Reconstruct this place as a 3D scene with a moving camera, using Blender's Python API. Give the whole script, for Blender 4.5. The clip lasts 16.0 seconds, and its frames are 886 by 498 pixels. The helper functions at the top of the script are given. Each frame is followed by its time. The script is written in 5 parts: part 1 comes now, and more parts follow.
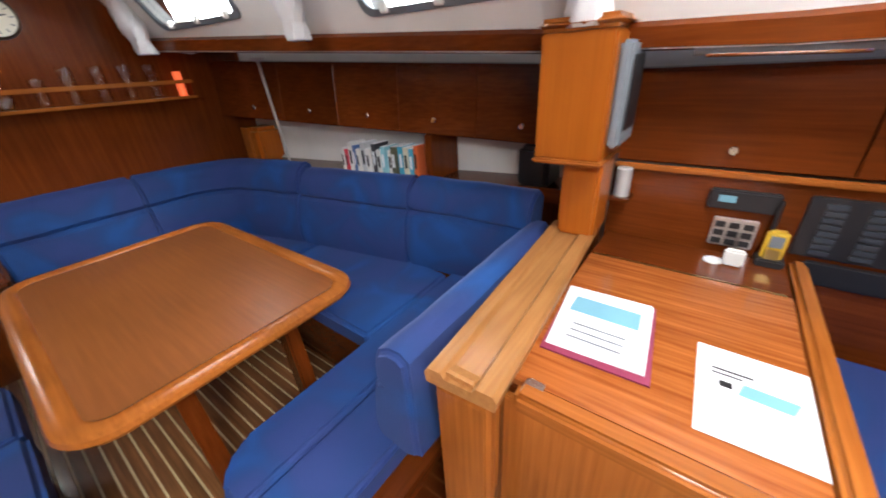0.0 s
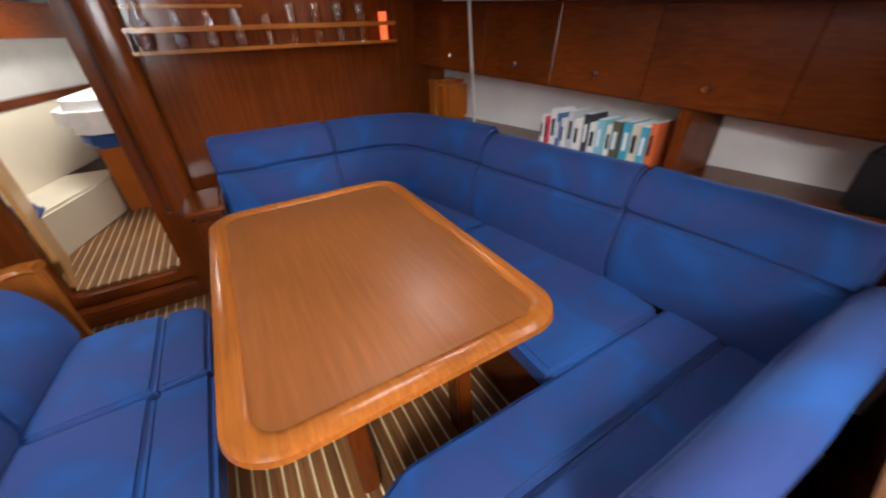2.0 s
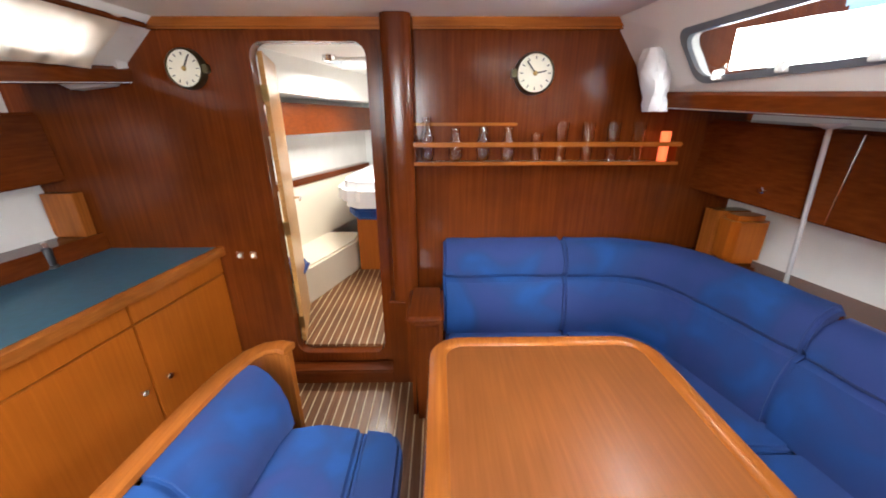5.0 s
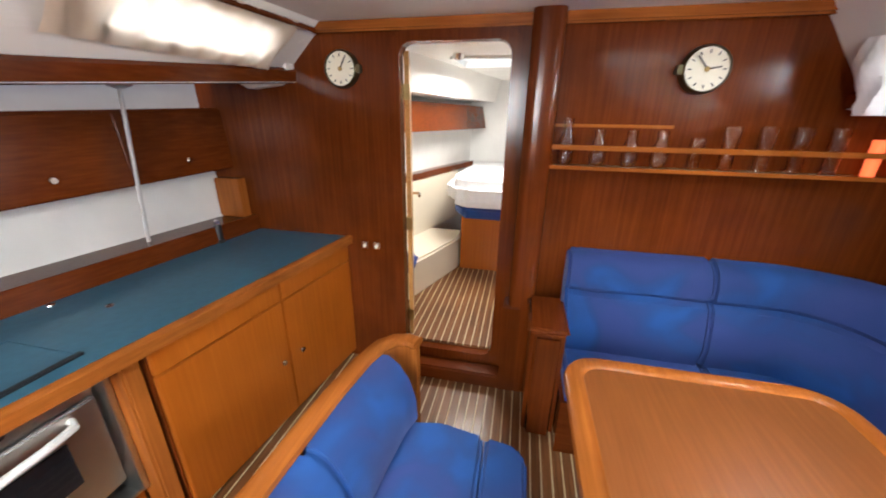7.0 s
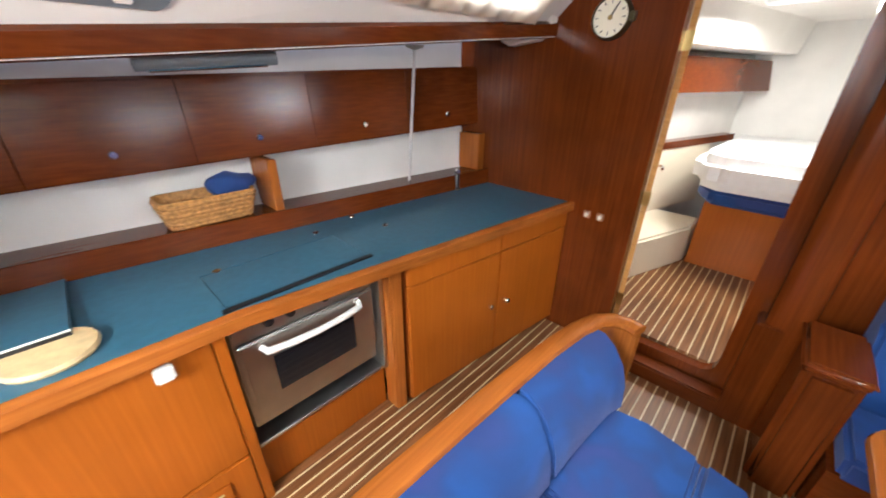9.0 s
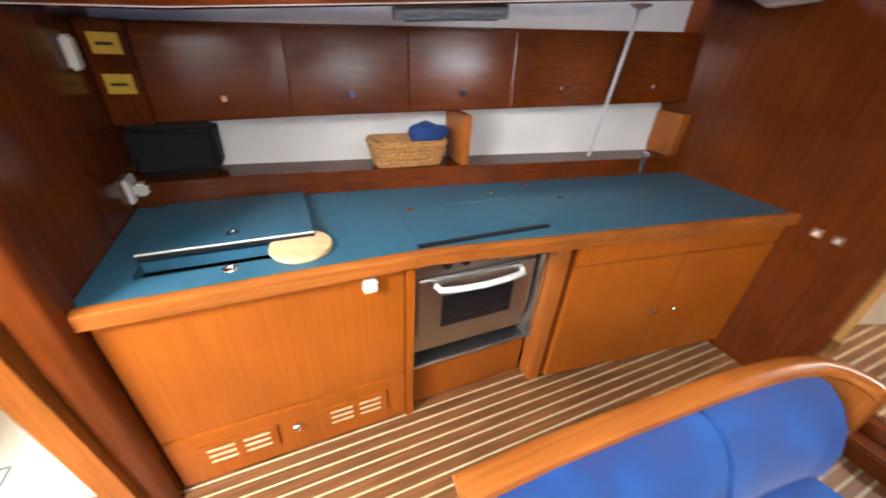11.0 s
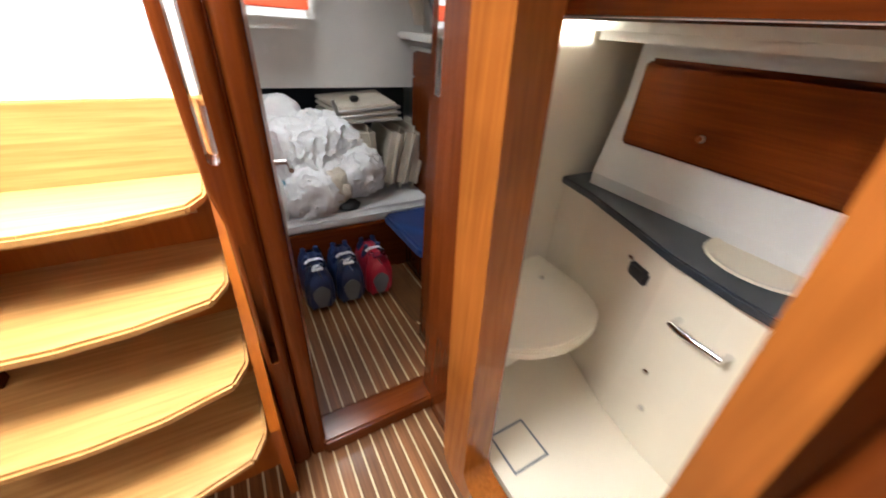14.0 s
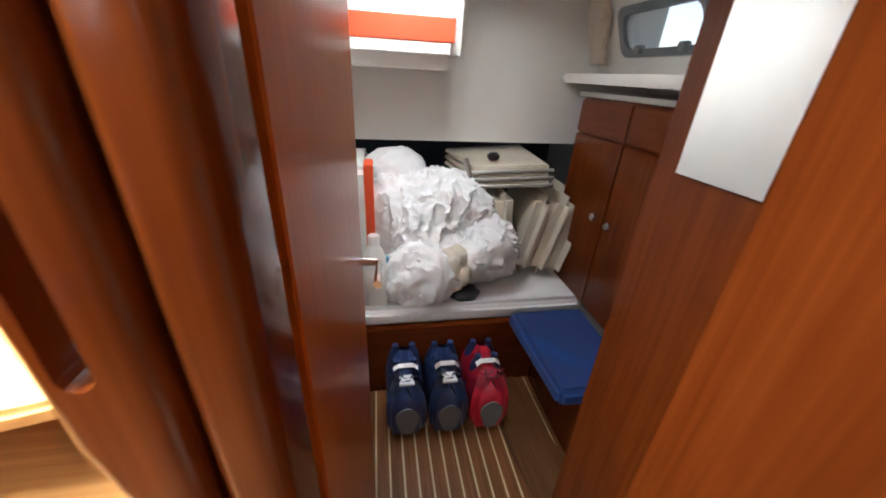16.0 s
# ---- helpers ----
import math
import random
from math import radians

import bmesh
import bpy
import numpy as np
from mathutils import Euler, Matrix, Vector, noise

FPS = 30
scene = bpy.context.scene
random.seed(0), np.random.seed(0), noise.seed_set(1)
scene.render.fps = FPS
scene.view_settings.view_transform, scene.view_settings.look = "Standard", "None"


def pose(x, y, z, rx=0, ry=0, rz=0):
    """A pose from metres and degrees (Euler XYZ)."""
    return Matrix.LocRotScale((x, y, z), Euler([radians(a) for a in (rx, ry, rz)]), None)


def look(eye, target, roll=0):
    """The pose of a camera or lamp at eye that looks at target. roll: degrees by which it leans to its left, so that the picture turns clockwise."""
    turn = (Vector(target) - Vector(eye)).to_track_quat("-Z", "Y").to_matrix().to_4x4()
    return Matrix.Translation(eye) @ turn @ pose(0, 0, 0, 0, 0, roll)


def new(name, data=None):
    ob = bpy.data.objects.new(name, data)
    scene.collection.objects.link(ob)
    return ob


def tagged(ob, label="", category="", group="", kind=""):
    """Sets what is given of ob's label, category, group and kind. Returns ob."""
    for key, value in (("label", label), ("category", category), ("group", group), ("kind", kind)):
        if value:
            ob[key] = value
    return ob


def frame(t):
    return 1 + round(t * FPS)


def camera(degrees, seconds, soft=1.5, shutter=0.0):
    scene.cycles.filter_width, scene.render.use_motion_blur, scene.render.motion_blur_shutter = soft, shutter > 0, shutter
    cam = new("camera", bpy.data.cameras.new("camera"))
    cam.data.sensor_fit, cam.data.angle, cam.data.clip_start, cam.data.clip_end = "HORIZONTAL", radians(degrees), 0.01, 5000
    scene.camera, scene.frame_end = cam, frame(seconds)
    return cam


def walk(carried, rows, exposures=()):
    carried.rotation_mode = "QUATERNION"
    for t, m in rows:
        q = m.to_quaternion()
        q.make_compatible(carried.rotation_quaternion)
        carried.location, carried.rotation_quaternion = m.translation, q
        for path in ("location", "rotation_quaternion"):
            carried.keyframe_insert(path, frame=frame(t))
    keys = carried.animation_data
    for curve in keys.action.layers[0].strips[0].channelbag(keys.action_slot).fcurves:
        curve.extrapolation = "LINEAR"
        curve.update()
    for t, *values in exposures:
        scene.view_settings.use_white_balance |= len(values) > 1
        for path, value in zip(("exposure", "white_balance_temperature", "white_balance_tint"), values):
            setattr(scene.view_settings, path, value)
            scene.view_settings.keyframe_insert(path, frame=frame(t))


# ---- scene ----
cam = camera(102.7, 16.0, soft=1.8, shutter=0.5)
PATH = [
    (0, (0.309, 0.316, 1.491), (1.714, 1.403, 0.573), -3.6),
    (0.5, (0.277, 0.42, 1.497), (1.592, 1.618, 0.584), -3.1),
    (1, (0.244, 0.545, 1.521), (1.525, 1.766, 0.59), -3.1),
    (1.5, (0.293, 0.681, 1.481), (1.422, 2.041, 0.547), -2.1),
    (2, (0.377, 0.845, 1.449), (1.208, 2.328, 0.395), -2.3),
    (2.5, (0.372, 0.977, 1.47), (1.004, 2.486, 0.32), -2.2),
    (3, (0.303, 1.149, 1.469), (0.89, 2.662, 0.301), -2.7),
    (3.5, (0.292, 1.201, 1.51), (0.72, 2.837, 0.442), -4.4),
    (4, (0.283, 1.315, 1.576), (0.475, 3.117, 0.729), -4.0),
    (4.2, (0.275, 1.371, 1.588), (0.419, 3.216, 0.831), -2.8),
    (6.3, (0.03, 1.402, 1.637), (-0.196, 3.277, 0.977), 0.2),
    (6.5, (0.009, 1.41, 1.63), (-0.282, 3.277, 0.974), 0.5),
    (7, (-0.064, 1.42, 1.623), (-0.46, 3.252, 0.925), 0.8),
    (7.5, (-0.202, 1.376, 1.61), (-0.756, 3.151, 0.874), 1.5),
    (8, (-0.245, 1.368, 1.596), (-1.093, 3.007, 0.826), 2.0),
    (8.5, (-0.224, 1.371, 1.584), (-1.305, 2.85, 0.781), 2.0),
    (8.7, (-0.225, 1.357, 1.591), (-1.383, 2.76, 0.76), 1.3),
    (10.8, (-0.332, 1.162, 1.559), (-1.842, 1.985, 0.539), 3.2),
    (11, (-0.352, 1.132, 1.555), (-1.908, 1.86, 0.531), 3.6),
    (11.5, (-0.426, 1.03, 1.552), (-2.067, 1.515, 0.517), 5.4),
    (12, (-0.526, 0.845, 1.542), (-2.25, 0.922, 0.531), 5.1),
    (12.5, (-0.571, 0.687, 1.505), (-2.25, 0.22, 0.525), 7.2),
    (13, (-0.656, 0.594, 1.487), (-2.178, -0.239, 0.492), 6.7),
    (13.5, (-0.747, 0.543, 1.516), (-1.962, -0.667, 0.486), 5.6),
    (14, (-0.804, 0.414, 1.504), (-1.694, -1.028, 0.441), 4.5),
    (14.5, (-0.805, 0.157, 1.487), (-1.642, -1.333, 0.447), 4.0),
    (15, (-0.846, 0.002, 1.469), (-1.547, -1.618, 0.53), 4.2),
    (15.5, (-0.916, -0.131, 1.44), (-1.395, -1.846, 0.53), 4.0),
    (16, (-0.959, -0.248, 1.427), (-1.302, -2.008, 0.543), 3.2),
]
walk(cam, [(t, look(eye, target, roll)) for t, eye, target, roll in PATH],
     [(0, 0.0), (1.5, 0.05), (2.5, 0.6), (3.5, 1.05), (4.2, 1.0), (6.5, 0.75), (8.5, 0.8), (11, 0.95), (12.3, 0.8), (13, 0.35), (13.5, 0.25), (14, 0.0), (14.6, -0.35), (15.2, -0.65), (15.6, -0.65), (16, 0.25)])

# ---- world and light ----
world = bpy.data.worlds.new("sky")
scene.world = world
world.use_nodes = True
wn = world.node_tree.nodes
sky = wn.new("ShaderNodeTexSky")
sky.sky_type = "NISHITA"
sky.sun_disc = False
sky.sun_elevation = radians(50)
sky.sun_rotation = radians(200)
wn["Background"].inputs["Strength"].default_value = 0.15
world.node_tree.links.new(sky.outputs[0], wn["Background"].inputs[0])
sun = new("sun", bpy.data.lights.new("sun", "SUN"))
sun.data.energy = 1.2
sun.data.angle = radians(12)
sun.data.color = (1, 0.97, 0.92)
sun.matrix_world = look((0, -5, 7), (0, 0, 0))


def daylight(name, eye, target, sx, sy, watts, color=(0.93, 0.97, 1.0)):
    lamp = new(name, bpy.data.lights.new(name, "AREA"))
    lamp.data.shape = "RECTANGLE"
    lamp.data.size, lamp.data.size_y, lamp.data.energy, lamp.data.color = sx, sy, watts, color
    lamp.matrix_world = look(eye, target)
    return lamp


daylight("hatch_light", (0.75, 2.05, 2.12), (0.75, 2.0, 0), 0.5, 0.5, 9)
daylight("hatch_light", (-0.5, 1.1, 2.12), (-0.6, 1.1, 0), 0.5, 0.5, 5)
daylight("companionway_light", (-0.33, -0.98, 1.80), (-0.2, 0.6, 0.6), 0.7, 0.9, 65)
daylight("sliding_hatch_light", (-0.33, -0.33, 2.14), (-0.33, -0.33, 0), 0.66, 0.5, 75)
daylight("nav_hatch_light", (1.2, 0.1, 2.12), (1.2, 0.1, 0), 0.4, 0.4, 28)
daylight("window_light", (1.66, 1.25, 1.78), (0.2, 1.2, 0.9), 0.68, 0.14, 6)
daylight("window_light", (1.43, 2.7, 1.86), (0.2, 2.0, 0.7), 0.68, 0.16, 10)
daylight("window_light", (-1.70, 2.8, 1.98), (-0.2, 2.6, 1.6), 0.66, 0.12, 5)
daylight("head_hatch_light", (-1.75, -0.15, 1.93), (-1.75, -0.15, 0), 0.4, 0.4, 460)
daylight("cabin_hatch_light", (-1.1, -1.4, 1.86), (-1.2, -1.6, 0), 0.4, 0.4, 8)
daylight("bow_hatch_light", (-0.4, 4.6, 1.95), (-0.4, 4.6, 0), 0.5, 0.5, 22, (1.0, 0.97, 0.92))


# ---- materials ----
def base_material(name, rough, coat=0.0, metal=0.0):
    m = bpy.data.materials.new(name)
    m.use_nodes = True
    b = m.node_tree.nodes["Principled BSDF"]
    b.inputs["Roughness"].default_value = rough
    b.inputs["Metallic"].default_value = metal
    b.inputs["Coat Weight"].default_value = coat
    b.inputs["Coat Roughness"].default_value = 0.12
    return m, m.node_tree.nodes, m.node_tree.links, b


def ramp_node(nodes, stops):
    r = nodes.new("ShaderNodeValToRGB")
    els = r.color_ramp.elements
    while len(els) < len(stops):
        els.new(0.5)
    for e, (p, c) in zip(els, stops):
        e.position, e.color = p, (*c, 1)
    return r


def noise_node(nodes, links, scale, detail, vec):
    n = nodes.new("ShaderNodeTexNoise")
    n.inputs["Scale"].default_value, n.inputs["Detail"].default_value = scale, detail
    links.new(vec, n.inputs["Vector"])
    return n


def wood(name, dark, light, along="z", rough=0.17, coat=0.0, vary=0.25):
    m, nodes, links, b = base_material(name, rough, coat)
    b.inputs["Specular IOR Level"].default_value = 0.24
    tc = nodes.new("ShaderNodeTexCoord")
    info = nodes.new("ShaderNodeObjectInfo")
    mp = nodes.new("ShaderNodeMapping")
    sc = {"x": (1.2, 26, 26), "y": (26, 1.2, 26), "z": (26, 26, 0.8)}[along]
    mp.inputs["Scale"].default_value = sc
    add = nodes.new("ShaderNodeVectorMath")
    links.new(tc.outputs["Object"], add.inputs[0])
    links.new(info.outputs["Random"], add.inputs[1])
    links.new(add.outputs[0], mp.inputs["Vector"])
    fine = noise_node(nodes, links, 3.0, 6, mp.outputs[0])
    broad = noise_node(nodes, links, 2.2, 3, add.outputs[0])
    r = ramp_node(nodes, [(0.3, dark), (0.55, [0.5 * (p + q) for p, q in zip(dark, light)]), (0.75, light)])
    links.new(fine.outputs["Fac"], r.inputs[0])
    hsv = nodes.new("ShaderNodeHueSaturation")
    mr = nodes.new("ShaderNodeMapRange")
    mr.inputs["From Min"].default_value, mr.inputs["From Max"].default_value = 0.3, 0.7
    mr.inputs["To Min"].default_value, mr.inputs["To Max"].default_value = 1 - vary, 1 + vary
    links.new(broad.outputs["Fac"], mr.inputs["Value"])
    links.new(mr.outputs[0], hsv.inputs["Value"])
    links.new(r.outputs[0], hsv.inputs["Color"])
    links.new(hsv.outputs[0], b.inputs["Base Color"])
    bump = nodes.new("ShaderNodeBump")
    bump.inputs["Strength"].default_value, bump.inputs["Distance"].default_value = 0.06, 0.002
    links.new(fine.outputs["Fac"], bump.inputs["Height"])
    links.new(bump.outputs[0], b.inputs["Normal"])
    return m


def plain(name, color, rough=0.5, metal=0.0, coat=0.0, vary=0.08, scale=6, bump=0.05, sheen=0.0, bump_scale=150):
    m, nodes, links, b = base_material(name, rough, coat, metal)
    tc = nodes.new("ShaderNodeTexCoord")
    n = noise_node(nodes, links, scale, 5, tc.outputs["Object"])
    lo, hi = [c * (1 - vary) for c in color], [min(1, c * (1 + vary)) for c in color]
    r = ramp_node(nodes, [(0.3, lo), (0.7, hi)])
    links.new(n.outputs["Fac"], r.inputs[0])
    links.new(r.outputs[0], b.inputs["Base Color"])
    if bump:
        n2 = noise_node(nodes, links, bump_scale, 3, tc.outputs["Object"])
        bp = nodes.new("ShaderNodeBump")
        bp.inputs["Strength"].default_value, bp.inputs["Distance"].default_value = bump, 0.002
        links.new(n2.outputs["Fac"], bp.inputs["Height"])
        links.new(bp.outputs[0], b.inputs["Normal"])
    if sheen:
        b.inputs["Sheen Weight"].default_value = sheen
        b.inputs["Sheen Roughness"].default_value = 0.4
        b.inputs["Sheen Tint"].default_value = (0.45, 0.55, 1, 1)
    return m


def glass_material(name, tint=(1, 1, 1), rough=0.0):
    m, nodes, links, b = base_material(name, rough)
    b.inputs["Base Color"].default_value = (*tint, 1)
    b.inputs["Transmission Weight"].default_value = 1.0
    b.inputs["IOR"].default_value = 1.45
    return m


DK, LT = (0.092, 0.0175, 0.0030), (0.138, 0.030, 0.0055)
mahogany = wood("mahogany_upright", DK, LT, "z")
mahogany_y = wood("mahogany_lengthwise", DK, LT, "y")
mahogany_x = wood("mahogany_crosswise", DK, LT, "x")
trim_wood = wood("varnished_trim_lengthwise", (0.25, 0.069, 0.012), (0.37, 0.115, 0.020), "y", 0.2, 0.1)
trim_wood_x = wood("varnished_trim_crosswise", (0.25, 0.069, 0.012), (0.37, 0.115, 0.020), "x", 0.2, 0.1)
trim_wood_z = wood("varnished_trim_upright", (0.25, 0.069, 0.012), (0.37, 0.115, 0.020), "z", 0.2, 0.1)
front_wood = wood("galley_front_veneer", (0.31, 0.076, 0.007), (0.38, 0.100, 0.010), "z", 0.3, 0.05, 0.12)
table_wood = wood("table_veneer", (0.195, 0.058, 0.013), (0.245, 0.078, 0.019), "y", 0.36, 0.05, 0.1)
worn_wood = wood("worn_cap_wood", (0.26, 0.105, 0.030), (0.38, 0.175, 0.060), "x", 0.34, 0.1, 0.2)
chart_wood = wood("striped_chart_table_veneer", (0.22, 0.05, 0.010), (0.42, 0.13, 0.03), "y", 0.22, 0.5, 0.12)
step_wood = wood("light_step_veneer", (0.42, 0.20, 0.06), (0.62, 0.34, 0.12), "x", 0.35, 0.3, 0.1)
sole_wood = wood("teak_sole", (0.12, 0.045, 0.014), (0.24, 0.10, 0.036), "y", 0.4, 0.15, 0.3)
holly = plain("holly_strip", (0.62, 0.50, 0.30), 0.45, vary=0.12)
blue = plain("blue_velvet", (0.012, 0.036, 0.155), 0.85, vary=0.2, scale=4, bump=0.25, sheen=0.22, bump_scale=400)
vn, vl = blue.node_tree.nodes, blue.node_tree.links
nap = noise_node(vn, vl, 3.2, 2, vn["Texture Coordinate"].outputs["Object"])
nap.inputs["Distortion"].default_value = 0.8
brushed = ramp_node(vn, [(0.38, (0.014, 0.034, 0.150)), (0.47, (0.009, 0.034, 0.145)), (0.56, (0.003, 0.040, 0.170)), (0.66, (0.002, 0.052, 0.215))])
vl.new(nap.outputs["Fac"], brushed.inputs[0])
vl.new(brushed.outputs[0], vn["Principled BSDF"].inputs["Base Color"])
brown_board = wood("brown_plywood", (0.10, 0.040, 0.013), (0.15, 0.062, 0.020), "y", 0.55)
# shade as colour: near black for the icebox opening and the shelf corner
recess_shade = plain("near_black_shade", (0.004, 0.004, 0.005), 0.9)
blue_seam = plain("blue_seam", (0.006, 0.018, 0.09), 0.9)
white_paint = plain("white_headliner", (0.78, 0.76, 0.72), 0.55, vary=0.05, scale=3)
hull_white = plain("hull_lining", (0.72, 0.71, 0.68), 0.6, vary=0.06, scale=4)
cream = plain("cream_gelcoat", (0.78, 0.70, 0.56), 0.3, coat=0.3, vary=0.04, scale=3, bump=0.02)
laminate = plain("blue_grey_laminate", (0.035, 0.125, 0.19), 0.32, vary=0.1, scale=30, bump=0.04)
dark_laminate = plain("dark_grey_laminate", (0.03, 0.036, 0.045), 0.35, vary=0.1)
chrome = plain("chrome", (0.8, 0.8, 0.8), 0.15, 1.0, vary=0.02, bump=0)
steel = plain("brushed_steel", (0.55, 0.54, 0.52), 0.32, 1.0, vary=0.08, bump=0.03)
black = plain("black_plastic", (0.012, 0.012, 0.014), 0.4, vary=0.2)
grey_plastic = plain("grey_plastic", (0.16, 0.18, 0.20), 0.45)
aluminium = plain("pale_aluminium", (0.55, 0.55, 0.54), 0.35, 0.4)
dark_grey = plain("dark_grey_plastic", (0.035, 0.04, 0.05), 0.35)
white_plastic = plain("white_plastic", (0.75, 0.74, 0.70), 0.4)
dark_glass = plain("oven_glass", (0.01, 0.01, 0.012), 0.06, vary=0.1, bump=0)
clear_glass = glass_material("drinking_glass")
pane_glass = glass_material("window_pane", (0.95, 0.98, 1.0))
paper_white = plain("paper", (0.82, 0.83, 0.84), 0.7, vary=0.02)
paper_blue = plain("printed_blue", (0.16, 0.36, 0.45), 0.7)
brass = plain("aged_brass", (0.42, 0.30, 0.12), 0.3, 1.0, vary=0.2)
bronze = plain("dark_bronze", (0.10, 0.085, 0.045), 0.35, 0.8, vary=0.3)
dial = plain("clock_dial", (0.80, 0.76, 0.62), 0.5, vary=0.03)
curtain_cloth = plain("cream_curtain_cloth", (0.78, 0.68, 0.56), 0.9, vary=0.1, scale=10, bump=0.3)
ct, cl = curtain_cloth.node_tree.nodes, curtain_cloth.node_tree.links
tr = ct.new("ShaderNodeBsdfTranslucent")
tr.inputs["Color"].default_value = (0.88, 0.80, 0.72, 1)
mx = ct.new("ShaderNodeMixShader")
mx.inputs["Fac"].default_value = 0.5
cl.new(ct["Principled BSDF"].outputs[0], mx.inputs[1])
cl.new(tr.outputs[0], mx.inputs[2])
cl.new(mx.outputs[0], ct["Material Output"].inputs["Surface"])
linen = plain("white_linen", (0.72, 0.72, 0.72), 0.9, vary=0.06, scale=12, bump=0.3)
beige_cloth = plain("beige_cushion_cloth", (0.55, 0.49, 0.40), 0.9, vary=0.1, bump=0.2)
bamboo = plain("light_bamboo", (0.68, 0.50, 0.26), 0.5, vary=0.15, scale=25)
wicker = plain("wicker", (0.42, 0.20, 0.06), 0.6, vary=0.4, scale=60, bump=0.5)
orange_red = plain("orange_stripe", (0.75, 0.09, 0.03), 0.5)
yellow = plain("yellow_plastic", (0.58, 0.36, 0.03), 0.4)
red_plastic = plain("red_bottle", (0.55, 0.02, 0.05), 0.3)
navy_plastic = plain("navy_bottle_wrap", (0.02, 0.04, 0.12), 0.3)
clear_plastic = glass_material("clear_bottle_plastic", (0.85, 0.92, 0.97), 0.05)
maroon = plain("maroon_folder", (0.22, 0.02, 0.06), 0.5)
mirror_mat = plain("mirror", (0.9, 0.92, 0.92), 0.02, 1.0, vary=0.0, bump=0)
marble = plain("grey_speckled_panel", (0.34, 0.32, 0.30), 0.5, vary=0.5, scale=60)


# ---- mesh helpers ----
def thing(name, label, category, at=(0, 0, 0), group="", kind=""):
    ob = new(name)
    ob.location = at
    ob.empty_display_size = 0.05
    return tagged(ob, label, category, group, kind)


def origin_of(ob):
    o = Vector(ob.location)
    while ob.parent:
        ob = ob.parent
        o += Vector(ob.location)
    return o


def part(name, bm, material, parent=None, label="", smooth=False):
    me = bpy.data.meshes.new(name)
    bmesh.ops.recalc_face_normals(bm, faces=bm.faces[:])
    if parent:
        bmesh.ops.translate(bm, vec=-origin_of(parent), verts=bm.verts[:])
    bm.to_mesh(me)
    bm.free()
    me.materials.append(material)
    if smooth:
        for p in me.polygons:
            p.use_smooth = True
        me.set_sharp_from_angle(angle=radians(40))
    ob = new(name, me)
    if parent:
        ob.parent = parent
    if label:
        ob["label"] = label
    return ob


def solo(name, bm, material, label, category, group="", kind="", smooth=False):
    return tagged(part(name, bm, material, None, "", smooth), label, category, group, kind)


def bevelled(bm, r, seg=2):
    if r:
        bmesh.ops.bevel(bm, geom=bm.edges[:], offset=r, segments=seg, affect="EDGES", clamp_overlap=True)
    return bm


def box(x0, x1, y0, y1, z0, z1, r=0.0, seg=2):
    bm = bmesh.new()
    bmesh.ops.create_cube(bm, size=1, matrix=Matrix.LocRotScale(((x0 + x1) / 2, (y0 + y1) / 2, (z0 + z1) / 2), None, (abs(x1 - x0), abs(y1 - y0), abs(z1 - z0))))
    return bevelled(bm, r, seg)


def slab(pts, z0, z1, r=0.0, seg=2):
    """A flat plan polygon raised from z0 to z1."""
    bm = bmesh.new()
    lo = [bm.verts.new((x, y, z0)) for x, y in pts]
    hi = [bm.verts.new((x, y, z1)) for x, y in pts]
    bm.faces.new(lo)
    bm.faces.new(hi)
    for i in range(len(pts)):
        j = (i + 1) % len(pts)
        bm.faces.new((lo[i], lo[j], hi[j], hi[i]))
    bmesh.ops.recalc_face_normals(bm, faces=bm.faces[:])
    return bevelled(bm, r, seg)


def loft(sections, closed=True, caps=True, r=0.0, seg=2):
    """Rings of points joined one to the next."""
    bm = bmesh.new()
    rings = [[bm.verts.new(p) for p in s] for s in sections]
    n = len(rings[0])
    for a, b in zip(rings, rings[1:]):
        for i in range(n if closed else n - 1):
            j = (i + 1) % n
            bm.faces.new((a[i], a[j], b[j], b[i]))
    if caps and closed:
        bm.faces.new(rings[0])
        bm.faces.new(rings[-1])
    bmesh.ops.recalc_face_normals(bm, faces=bm.faces[:])
    return bevelled(bm, r, seg)


def turned(profile, at, seg=20, axis="z"):
    """A lathe shape: (radius, height) pairs round an axis through at."""
    bm = bmesh.new()
    rings = []
    for rad, h in profile:
        ring = []
        for k in range(seg):
            a = 2 * math.pi * k / seg
            u, v = rad * math.cos(a), rad * math.sin(a)
            p = {"z": (u, v, h), "y": (u, h, v), "x": (h, u, v)}[axis]
            ring.append(bm.verts.new(Vector(at) + Vector(p)))
        rings.append(ring)
    for a, b in zip(rings, rings[1:]):
        for k in range(seg):
            bm.faces.new((a[k], a[(k + 1) % seg], b[(k + 1) % seg], b[k]))
    bm.faces.new(rings[0])
    bm.faces.new(rings[-1])
    return bm


